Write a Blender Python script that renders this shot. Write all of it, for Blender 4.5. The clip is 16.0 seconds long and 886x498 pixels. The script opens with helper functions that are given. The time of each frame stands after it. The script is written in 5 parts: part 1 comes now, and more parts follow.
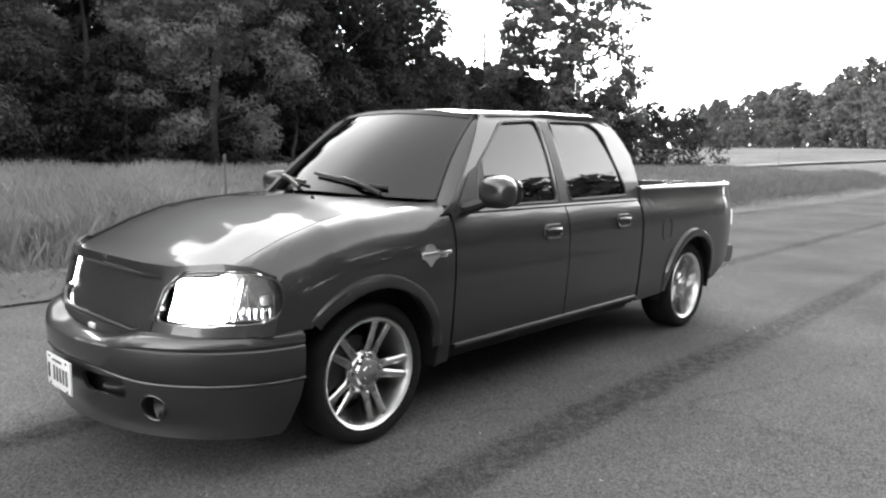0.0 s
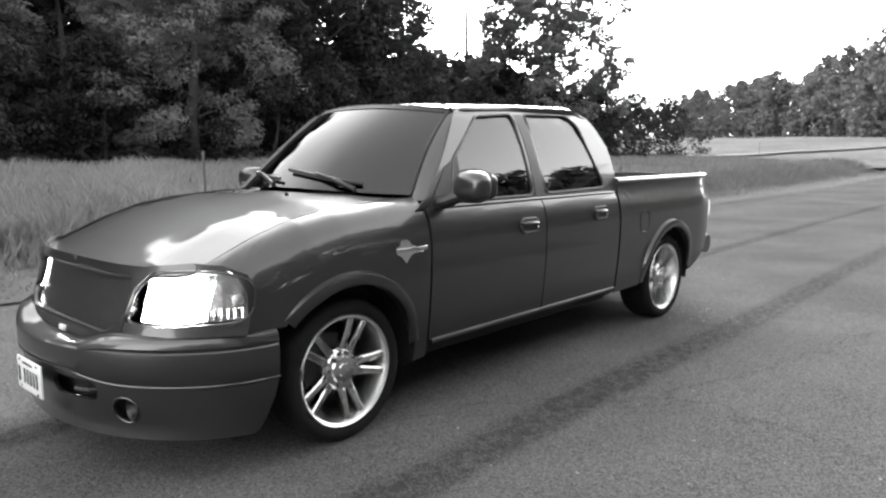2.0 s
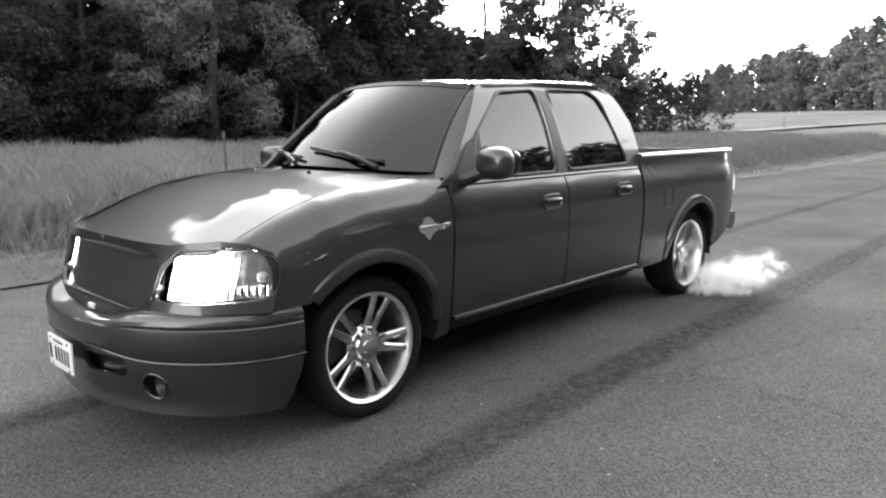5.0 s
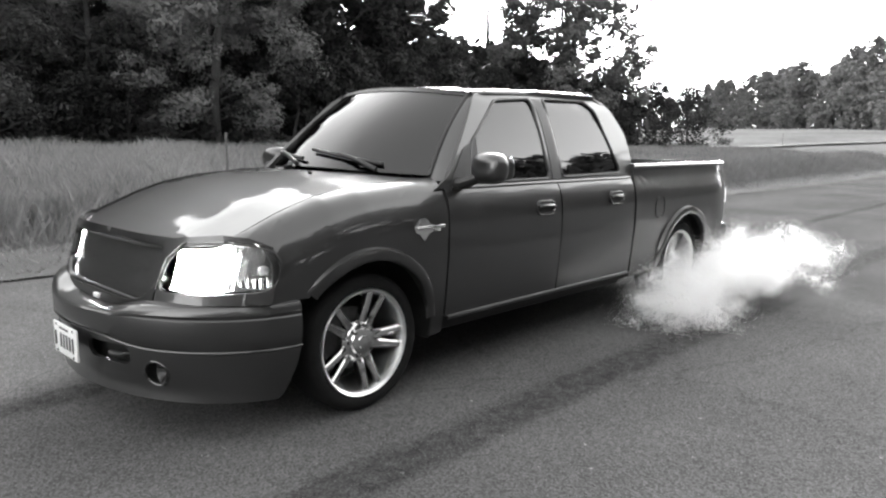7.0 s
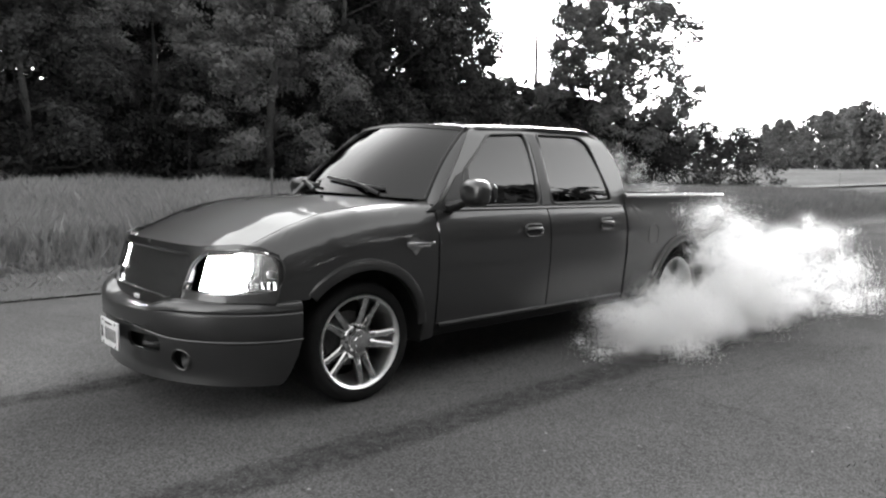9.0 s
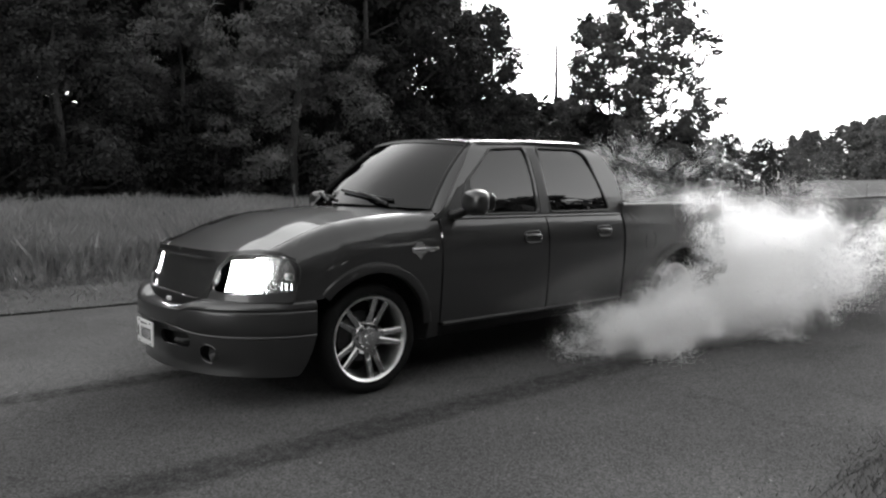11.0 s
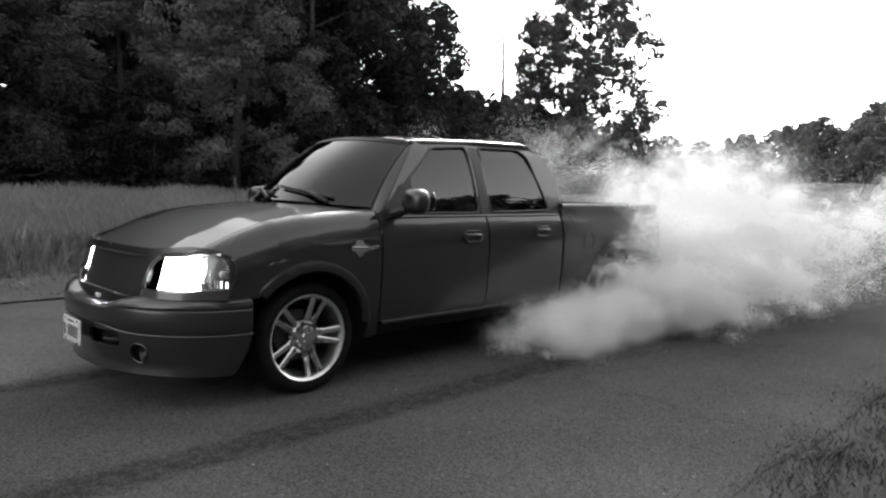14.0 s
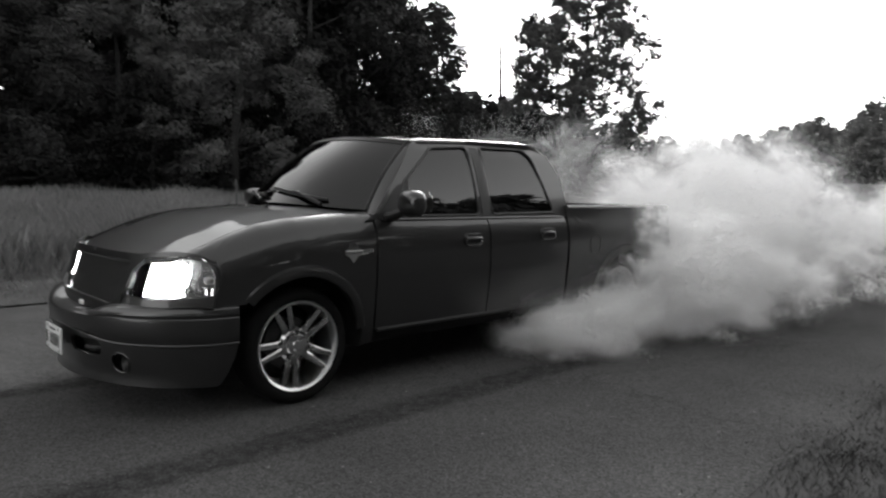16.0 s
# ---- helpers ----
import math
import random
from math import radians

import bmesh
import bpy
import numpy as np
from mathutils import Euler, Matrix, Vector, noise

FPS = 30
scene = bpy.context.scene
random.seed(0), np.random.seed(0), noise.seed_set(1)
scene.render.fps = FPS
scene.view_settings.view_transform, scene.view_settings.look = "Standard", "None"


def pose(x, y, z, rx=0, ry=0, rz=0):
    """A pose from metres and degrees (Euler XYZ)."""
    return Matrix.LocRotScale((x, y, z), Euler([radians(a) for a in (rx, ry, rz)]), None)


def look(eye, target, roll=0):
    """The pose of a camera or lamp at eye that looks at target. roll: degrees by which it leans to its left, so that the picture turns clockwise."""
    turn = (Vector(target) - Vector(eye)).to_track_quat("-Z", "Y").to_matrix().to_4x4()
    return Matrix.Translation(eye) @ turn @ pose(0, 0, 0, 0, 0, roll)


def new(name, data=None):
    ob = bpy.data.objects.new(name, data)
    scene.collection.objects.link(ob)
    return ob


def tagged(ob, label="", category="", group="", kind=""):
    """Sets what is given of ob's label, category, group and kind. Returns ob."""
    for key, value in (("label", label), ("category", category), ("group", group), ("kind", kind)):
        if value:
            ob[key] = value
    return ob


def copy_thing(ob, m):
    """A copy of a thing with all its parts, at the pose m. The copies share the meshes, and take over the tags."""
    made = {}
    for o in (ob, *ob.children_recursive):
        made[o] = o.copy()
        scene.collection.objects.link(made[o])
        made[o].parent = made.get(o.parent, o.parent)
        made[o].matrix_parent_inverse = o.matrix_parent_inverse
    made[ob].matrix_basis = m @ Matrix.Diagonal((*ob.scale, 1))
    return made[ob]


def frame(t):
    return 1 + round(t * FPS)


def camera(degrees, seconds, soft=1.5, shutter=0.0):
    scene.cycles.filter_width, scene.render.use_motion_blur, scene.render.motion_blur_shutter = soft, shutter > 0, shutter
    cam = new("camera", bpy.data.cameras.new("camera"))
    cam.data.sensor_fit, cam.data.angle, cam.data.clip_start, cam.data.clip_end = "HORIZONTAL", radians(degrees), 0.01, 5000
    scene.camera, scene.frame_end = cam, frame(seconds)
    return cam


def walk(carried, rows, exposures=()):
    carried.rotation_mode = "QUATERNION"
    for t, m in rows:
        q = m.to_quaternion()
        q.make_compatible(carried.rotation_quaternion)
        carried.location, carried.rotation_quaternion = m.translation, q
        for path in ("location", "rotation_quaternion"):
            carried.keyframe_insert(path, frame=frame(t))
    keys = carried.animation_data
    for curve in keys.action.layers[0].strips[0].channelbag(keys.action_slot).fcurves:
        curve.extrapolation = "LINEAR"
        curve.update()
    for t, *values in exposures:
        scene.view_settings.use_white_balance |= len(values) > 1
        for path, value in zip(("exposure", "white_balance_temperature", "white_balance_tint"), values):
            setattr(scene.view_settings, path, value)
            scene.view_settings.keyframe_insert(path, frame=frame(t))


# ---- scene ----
cam = camera(65.0, 16.0, soft=2.3, shutter=0.5)
PATH = [
    (0, (-2.158, -3.479, 1.399), (-0.723, -2.109, 1.148), 0.4),
    (0.5, (-2.12, -3.503, 1.394), (-0.687, -2.129, 1.153), 0.3),
    (1, (-2.132, -3.509, 1.391), (-0.693, -2.145, 1.136), -0.4),
    (1.5, (-2.121, -3.515, 1.41), (-0.662, -2.169, 1.169), 0.1),
    (2, (-2.114, -3.511, 1.408), (-0.652, -2.173, 1.138), -0.3),
    (2.5, (-2.123, -3.523, 1.393), (-0.695, -2.151, 1.11), -0.7),
    (3, (-2.122, -3.514, 1.408), (-0.693, -2.145, 1.115), -0.6),
    (3.5, (-2.123, -3.509, 1.406), (-0.695, -2.143, 1.093), -0.7),
    (4, (-2.118, -3.512, 1.394), (-0.689, -2.148, 1.084), -1.0),
    (4.5, (-2.127, -3.5, 1.403), (-0.701, -2.133, 1.089), -1.1),
    (5, (-2.122, -3.492, 1.397), (-0.705, -2.12, 1.068), -0.9),
    (7.5, (-2.264, -3.691, 1.378), (-0.838, -2.322, 1.075), 0.7),
    (8, (-2.315, -3.846, 1.372), (-0.893, -2.467, 1.09), -0.3),
    (8.5, (-2.301, -4.051, 1.341), (-0.944, -2.6, 1.111), 0.9),
    (11, (-2.47, -4.62, 1.276), (-1.194, -3.088, 1.124), 0.1),
    (11.5, (-2.469, -4.654, 1.276), (-1.191, -3.122, 1.131), 0.9),
    (12, (-2.464, -4.665, 1.281), (-1.191, -3.13, 1.127), 0.6),
    (12.5, (-2.47, -4.647, 1.286), (-1.198, -3.113, 1.121), 0.6),
    (13, (-2.467, -4.644, 1.292), (-1.177, -3.127, 1.103), 0.5),
    (13.5, (-2.453, -4.651, 1.319), (-1.108, -3.18, 1.151), 1.5),
    (14, (-2.445, -4.653, 1.307), (-1.054, -3.226, 1.142), 1.2),
    (14.5, (-2.447, -4.626, 1.328), (-1.016, -3.24, 1.149), 1.5),
    (15, (-2.454, -4.614, 1.305), (-0.987, -3.265, 1.14), 0.4),
    (15.5, (-2.512, -4.601, 1.347), (-1.051, -3.249, 1.155), 1.1),
    (16, (-2.507, -4.597, 1.308), (-1.11, -3.176, 1.147), 1),
]
EXPOSURES = [(0, 1.65), (5.2, 1.6), (8.0, 1.5), (8.7, 1.3), (10.8, 0.5), (12.5, 0.5), (13.5, 0.5), (14.0, 0.45), (14.5, 0.15), (16.0, 0.05)]
walk(cam, [(t, look(eye, target, roll)) for t, eye, target, roll in PATH], EXPOSURES)

# ---- world and light: bright overcast evening, no colour ----
SUN_EL, SUN_AZ = 20, 36
world = bpy.data.worlds.new("overcast")
scene.world = world
world.use_nodes = True
wn = world.node_tree.nodes
sky = wn.new("ShaderNodeTexSky")
sky.sky_type, sky.sun_disc = "NISHITA", False
sky.sun_elevation, sky.sun_rotation = radians(SUN_EL), radians(90 - SUN_AZ)
sky.air_density, sky.dust_density, sky.ozone_density = 1.0, 6.0, 0.0
grey = wn.new("ShaderNodeRGBToBW")
world.node_tree.links.new(sky.outputs[0], grey.inputs[0])
# cloud cover, thin and bright towards the horizon, heavier overhead
co = wn.new("ShaderNodeTexCoord")
up = wn.new("ShaderNodeSeparateXYZ")
world.node_tree.links.new(co.outputs["Generated"], up.inputs[0])
thin = wn.new("ShaderNodeMapRange")
thin.interpolation_type = "SMOOTHSTEP"
thin.inputs["From Min"].default_value, thin.inputs["From Max"].default_value = 0.1, 0.85
thin.inputs["To Min"].default_value, thin.inputs["To Max"].default_value = 8.5, 2.0
world.node_tree.links.new(up.outputs["Z"], thin.inputs["Value"])
cloud = wn.new("ShaderNodeMath")
cloud.operation, cloud.inputs[1].default_value = "MULTIPLY_ADD", 0.25
world.node_tree.links.new(grey.outputs[0], cloud.inputs[0])
world.node_tree.links.new(thin.outputs[0], cloud.inputs[2])
world.node_tree.links.new(cloud.outputs[0], wn["Background"].inputs[0])
wn["Background"].inputs[1].default_value = 0.26
sun = new("sun", bpy.data.lights.new("sun", "SUN"))
sun.data.energy, sun.data.angle, sun.data.color = 3.0, radians(38), (1, 1, 1)
sx, sy, sz = math.cos(radians(SUN_EL)) * math.cos(radians(SUN_AZ)), math.cos(radians(SUN_EL)) * math.sin(radians(SUN_AZ)), math.sin(radians(SUN_EL))
sun.matrix_world = look((sx * 50, sy * 50, sz * 50), (0, 0, 0))


# ---- materials ----
def grey3(v):
    return (v, v, v, 1)


def mat(name, base, rough=0.6, metal=0.0, vary=0.25, scale=8.0, fine=60.0, bump=0.0, coat=0.0, spec=0.5, random_tint=0.0, sheen=0.0):
    m = bpy.data.materials.new(name)
    m.use_nodes = True
    nt = m.node_tree
    b = nt.nodes["Principled BSDF"]
    b.inputs["Roughness"].default_value, b.inputs["Metallic"].default_value = rough, metal
    b.inputs["Coat Weight"].default_value, b.inputs["Coat Roughness"].default_value = coat, 0.04
    b.inputs["Specular IOR Level"].default_value = spec
    b.inputs["Base Color"].default_value = grey3(base)
    if vary > 0:
        co = nt.nodes.new("ShaderNodeTexCoord")
        n1, n2 = nt.nodes.new("ShaderNodeTexNoise"), nt.nodes.new("ShaderNodeTexNoise")
        n1.inputs["Scale"].default_value, n1.inputs["Detail"].default_value = scale, 4
        n2.inputs["Scale"].default_value, n2.inputs["Detail"].default_value = fine, 3
        for n in (n1, n2):
            nt.links.new(co.outputs["Object"], n.inputs["Vector"])
        mix = nt.nodes.new("ShaderNodeMath")
        mix.operation = "ADD"
        nt.links.new(n1.outputs[0], mix.inputs[0])
        nt.links.new(n2.outputs[0], mix.inputs[1])
        last = mix.outputs[0]
        ramp = nt.nodes.new("ShaderNodeMapRange")
        ramp.inputs["From Min"].default_value, ramp.inputs["From Max"].default_value = 0.65, 1.35
        ramp.inputs["To Min"].default_value, ramp.inputs["To Max"].default_value = base * (1 - vary), base * (1 + vary)
        nt.links.new(last, ramp.inputs["Value"])
        out = ramp.outputs[0]
        if random_tint:
            g = nt.nodes.new("ShaderNodeNewGeometry")
            r2 = nt.nodes.new("ShaderNodeMapRange")
            r2.inputs["To Min"].default_value, r2.inputs["To Max"].default_value = 1 - random_tint, 1 + random_tint
            nt.links.new(g.outputs["Random Per Island"], r2.inputs["Value"])
            mu = nt.nodes.new("ShaderNodeMath")
            mu.operation = "MULTIPLY"
            nt.links.new(out, mu.inputs[0])
            nt.links.new(r2.outputs[0], mu.inputs[1])
            out = mu.outputs[0]
        nt.links.new(out, b.inputs["Base Color"])
        if bump:
            bp = nt.nodes.new("ShaderNodeBump")
            bp.inputs["Strength"].default_value, bp.inputs["Distance"].default_value = bump, 0.01
            nt.links.new(n2.outputs[0], bp.inputs["Height"])
            nt.links.new(bp.outputs[0], b.inputs["Normal"])
    return m


def emit(name, strength, base=0.9):
    m = mat(name, base, 0.2, vary=0)
    b = m.node_tree.nodes["Principled BSDF"]
    b.inputs["Emission Color"].default_value, b.inputs["Emission Strength"].default_value = (1, 1, 1, 1), strength
    return m


def glass(name, tint, ior=1.5, rough=0.0):
    """A thin pane: clear or tinted, with a mirror-like gloss that grows at grazing angles."""
    m = bpy.data.materials.new(name)
    m.use_nodes = True
    nt = m.node_tree
    nt.nodes.remove(nt.nodes["Principled BSDF"])
    tp, gl, fr, mx = (nt.nodes.new("ShaderNode" + k) for k in ("BsdfTransparent", "BsdfGlossy", "Fresnel", "MixShader"))
    tp.inputs[0].default_value, gl.inputs["Roughness"].default_value, fr.inputs[0].default_value = grey3(tint), rough, ior
    nt.links.new(fr.outputs[0], mx.inputs[0])
    nt.links.new(tp.outputs[0], mx.inputs[1])
    nt.links.new(gl.outputs[0], mx.inputs[2])
    nt.links.new(mx.outputs[0], nt.nodes["Material Output"].inputs["Surface"])
    return m


def leaf_mat(name, base):
    m = mat(name, base, 0.75, vary=0.35, scale=0.5, fine=4.0, random_tint=0.2, spec=0.15)
    nt = m.node_tree
    tr = nt.nodes.new("ShaderNodeBsdfTranslucent")
    tr.inputs[0].default_value = grey3(base * 0.9)
    mx = nt.nodes.new("ShaderNodeMixShader")
    mx.inputs[0].default_value = 0.3
    out = nt.nodes["Material Output"]
    nt.links.new(nt.nodes["Principled BSDF"].outputs[0], mx.inputs[1])
    nt.links.new(tr.outputs[0], mx.inputs[2])
    nt.links.new(mx.outputs[0], out.inputs["Surface"])
    return m


M_PAINT = mat("dark_metallic_paint", 0.058, 0.36, 0.8, vary=0.06, scale=3, fine=900, coat=0.75, spec=0.4)
M_CHROME = mat("chrome", 0.85, 0.07, 1.0, vary=0.05, scale=20, fine=80)
M_ALLOY = mat("polished_alloy", 0.65, 0.07, 1.0, vary=0.1, scale=15, fine=120)
M_RIM = mat("brushed_rim", 0.9, 0.32, 1.0, vary=0.08, scale=12, fine=90)
M_RUBBER = mat("tyre_rubber", 0.010, 0.9, vary=0.3, scale=12, fine=150, bump=0.2, spec=0.2)
M_BLACK = mat("black_plastic", 0.012, 0.5, vary=0.3, scale=10, fine=200, bump=0.1)
M_DARK = mat("underbody_and_shade_black", 0.008, 0.9, vary=0.3, scale=6, fine=60)
M_MESH = mat("grille_mesh_paint", 0.03, 0.45, 0.3, vary=0.2, scale=30, fine=300)
M_TRIM = mat("black_rubber_trim_and_shade", 0.01, 0.45, vary=0.2, scale=20, fine=200)
M_GLASS = glass("tinted_glass", 0.05, 1.75)
M_LENS = glass("lamp_lens", 0.97, 1.45)
M_LIT = emit("lit_headlamp", 14.0)
M_REFLECTOR = mat("lamp_reflector", 0.9, 0.12, 1.0, vary=0.1, scale=25, fine=90)
M_RED = emit("lit_tail_lamp", 0.35, 0.3)
M_PLATE = mat("plate_white", 0.75, 0.45, vary=0.06, scale=20, fine=120)
M_INK = mat("plate_ink", 0.05, 0.5, vary=0.1)


def asphalt(base):
    """Worn chip seal: pale stones in dark binder, large stains, a web of fine cracks."""
    m = mat("old_asphalt", base, 0.95, vary=0.34, scale=0.6, fine=90, bump=0.5, spec=0.0)
    nt = m.node_tree
    b = nt.nodes["Principled BSDF"]
    co = nt.nodes["Texture Coordinate"]
    prev = b.inputs["Base Color"].links[0].from_socket
    st = nt.nodes.new("ShaderNodeTexVoronoi")
    st.inputs["Scale"].default_value = 120
    sr = nt.nodes.new("ShaderNodeMapRange")
    sr.inputs["From Min"].default_value, sr.inputs["From Max"].default_value = 0.1, 0.9
    sr.inputs["To Min"].default_value, sr.inputs["To Max"].default_value = 0.62, 1.5
    nt.links.new(co.outputs["Object"], st.inputs["Vector"])
    nt.links.new(st.outputs["Color"], sr.inputs["Value"])
    chip = nt.nodes.new("ShaderNodeTexVoronoi")  # a few pale chips among the stones
    chip.inputs["Scale"].default_value = 95
    cm = nt.nodes.new("ShaderNodeMapRange")
    cm.inputs["From Min"].default_value, cm.inputs["From Max"].default_value = 0.955, 0.985
    cm.inputs["To Min"].default_value, cm.inputs["To Max"].default_value = 1.0, 3.0
    nt.links.new(co.outputs["Object"], chip.inputs["Vector"])
    nt.links.new(chip.outputs["Color"], cm.inputs["Value"])
    m0 = nt.nodes.new("ShaderNodeMath")
    m0.operation = "MULTIPLY"
    nt.links.new(prev, m0.inputs[0])
    nt.links.new(cm.outputs[0], m0.inputs[1])
    prev = m0.outputs[0]
    wob = nt.nodes.new("ShaderNodeTexNoise")
    wob.inputs["Scale"].default_value, wob.inputs["Detail"].default_value = 2.2, 5
    nt.links.new(co.outputs["Object"], wob.inputs["Vector"])
    mixv = nt.nodes.new("ShaderNodeMix")
    mixv.data_type = "VECTOR"
    mixv.inputs["Factor"].default_value = 0.35
    nt.links.new(co.outputs["Object"], mixv.inputs["A"])
    nt.links.new(wob.outputs["Color"], mixv.inputs["B"])
    ck = nt.nodes.new("ShaderNodeTexVoronoi")
    ck.feature = "DISTANCE_TO_EDGE"
    ck.inputs["Scale"].default_value = 0.55
    nt.links.new(mixv.outputs["Result"], ck.inputs["Vector"])
    cr = nt.nodes.new("ShaderNodeMapRange")
    cr.inputs["From Min"].default_value, cr.inputs["From Max"].default_value = 0.0, 0.006
    cr.inputs["To Min"].default_value, cr.inputs["To Max"].default_value = 0.8, 1.0
    nt.links.new(ck.outputs["Distance"], cr.inputs["Value"])
    m1, m2 = nt.nodes.new("ShaderNodeMath"), nt.nodes.new("ShaderNodeMath")
    m1.operation = m2.operation = "MULTIPLY"
    nt.links.new(prev, m1.inputs[0])
    nt.links.new(sr.outputs[0], m1.inputs[1])
    nt.links.new(m1.outputs[0], m2.inputs[0])
    nt.links.new(cr.outputs[0], m2.inputs[1])
    nt.links.new(m2.outputs[0], b.inputs["Base Color"])
    return m


M_ASPHALT = asphalt(0.088)
M_GROUND = mat("field_soil_and_grass", 0.07, 0.95, vary=0.4, scale=0.25, fine=6, bump=0.3, spec=0.1)
M_SHOULDER = mat("mown_shoulder", 0.075, 0.95, vary=0.35, scale=1.2, fine=25, bump=0.4, spec=0.1)
M_GRASS = mat("tall_dry_grass", 0.19, 0.8, vary=0.35, scale=0.35, fine=3, random_tint=0.18, spec=0.2)
M_FARGRASS = mat("distant_grass", 0.13, 0.95, vary=0.3, scale=0.12, fine=1.6, bump=0.5, spec=0.0)
M_WEED = mat("verge_weeds", 0.06, 0.7, vary=0.35, scale=1.0, fine=9, random_tint=0.5, spec=0.2)
M_BARK = mat("bark", 0.04, 0.9, vary=0.45, scale=3, fine=30, bump=0.6, spec=0.15)
M_PALEBARK = mat("pale_dead_wood", 0.2, 0.9, vary=0.4, scale=3, fine=30, bump=0.4, spec=0.15)
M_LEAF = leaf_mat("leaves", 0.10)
# leaf tone blackened to hold the shade inside the wood
M_LEAF_SHADE = leaf_mat("shaded_leaves", 0.02)
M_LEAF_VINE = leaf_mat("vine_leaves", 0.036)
# lightened leaf tone stands in for aerial haze over the distant wood
M_FAR_HAZE = leaf_mat("hazy_far_leaves", 0.10)
M_RUST = mat("weathered_steel", 0.08, 0.8, vary=0.4, scale=20, fine=100)


# ---- mesh helpers ----
def mesh_of(bm, name, material, smooth=True, sharp=35):
    bmesh.ops.recalc_face_normals(bm, faces=bm.faces)
    if smooth:
        for f in bm.faces:
            f.smooth = True
        lim = radians(sharp)
        for e in bm.edges:
            e.smooth = not (len(e.link_faces) == 2 and e.calc_face_angle(0) > lim)
    me = bpy.data.meshes.new(name)
    bm.to_mesh(me)
    bm.free()
    me.materials.append(material)
    return me


def part(name, bm, material, parent=None, label="", smooth=True, sharp=35):
    ob = new(name, mesh_of(bm, name, material, smooth, sharp))
    ob.parent = parent
    if label:
        tagged(ob, label)
    return ob


def pydata(name, verts, faces, material, parent=None, smooth=False):
    me = bpy.data.meshes.new(name)
    me.from_pydata(verts, [], faces)
    me.materials.append(material)
    if smooth:
        me.shade_smooth()
    ob = new(name, me)
    ob.parent = parent
    return ob


def thing(name, label, category, group="", kind=""):
    return tagged(new(name), label, category, group, kind)


def interp(x, pts):
    return float(np.interp(x, [p[0] for p in pts], [p[1] for p in pts]))


def patch(outline, mapper, steps_u, steps_v, thick, holes=()):
    """A sheet cut to a 2D outline, bent by mapper(u, v) and thickened along its normals."""
    bm = bmesh.new()
    edges = []
    for loop in (outline, *holes):
        vs = [bm.verts.new((u, v, 0)) for u, v in loop]
        edges += [bm.edges.new((vs[i], vs[(i + 1) % len(vs)])) for i in range(len(vs))]
    bmesh.ops.triangle_fill(bm, edges=edges, use_beauty=True)
    us, vs2 = [p[0] for p in outline], [p[1] for p in outline]
    for axis, lo, hi, n in ((0, min(us), max(us), steps_u), (1, min(vs2), max(vs2), steps_v)):
        for i in range(1, n):
            c, no = [0, 0, 0], [0, 0, 0]
            c[axis], no[axis] = lo + (hi - lo) * i / n, 1
            bmesh.ops.bisect_plane(bm, geom=bm.verts[:] + bm.edges[:] + bm.faces[:], plane_co=c, plane_no=no)
    for v in bm.verts:
        v.co = Vector(mapper(v.co.x, v.co.y))
    bmesh.ops.recalc_face_normals(bm, faces=bm.faces)
    if thick:
        bmesh.ops.solidify(bm, geom=bm.faces[:], thickness=thick)
    return bm


def tube(bm, pts, r, sides=8, squash=1.0):
    """A round bar along points, r a number or one radius for each point."""
    rings = []
    pts = [Vector(p) for p in pts]
    for i, p in enumerate(pts):
        d = (pts[min(i + 1, len(pts) - 1)] - pts[max(i - 1, 0)]).normalized()
        a = d.cross(Vector((0, 0, 1)) if abs(d.z) < 0.95 else Vector((1, 0, 0))).normalized()
        b = d.cross(a)
        rr = r[i] if isinstance(r, (list, tuple)) else r
        rings.append([bm.verts.new(p + a * math.cos(k * 2 * math.pi / sides) * rr + b * math.sin(k * 2 * math.pi / sides) * rr * squash) for k in range(sides)])
    for q, s in zip(rings, rings[1:]):
        for k in range(sides):
            bm.faces.new((q[k], q[(k + 1) % sides], s[(k + 1) % sides], s[k]))
    bm.faces.new(rings[0][::-1])
    bm.faces.new(rings[-1])
    return bm


def lathe(bm, profile, n=40, axis="y", centre=(0, 0, 0), close=False):
    """Turns a profile of (radius, along) about an axis."""
    rings = []
    for k in range(n):
        a = 2 * math.pi * k / n
        ring = []
        for r, h in profile:
            p = {"y": (r * math.cos(a), h, r * math.sin(a)), "x": (h, r * math.cos(a), r * math.sin(a)), "z": (r * math.cos(a), r * math.sin(a), h)}[axis]
            ring.append(bm.verts.new(Vector(p) + Vector(centre)))
        rings.append(ring)
    m = len(profile)
    for k in range(n):
        q, s = rings[k], rings[(k + 1) % n]
        for i in range(m if close else m - 1):
            j = (i + 1) % m
            bm.faces.new((q[i], q[j], s[j], s[i]))
    bmesh.ops.remove_doubles(bm, verts=bm.verts, dist=1e-5)
    return bm


def box(bm, lo, hi, bevel=0.0):
    m = Matrix.Translation([(a + b) / 2 for a, b in zip(lo, hi)]) @ Matrix.Diagonal([b - a for a, b in zip(lo, hi)] + [1])
    r = bmesh.ops.create_cube(bm, size=1, matrix=m)
    if bevel:
        es = list({e for v in r["verts"] for e in v.link_edges})
        bmesh.ops.bevel(bm, geom=es, offset=bevel, segments=3, affect="EDGES", profile=0.5)
    return bm


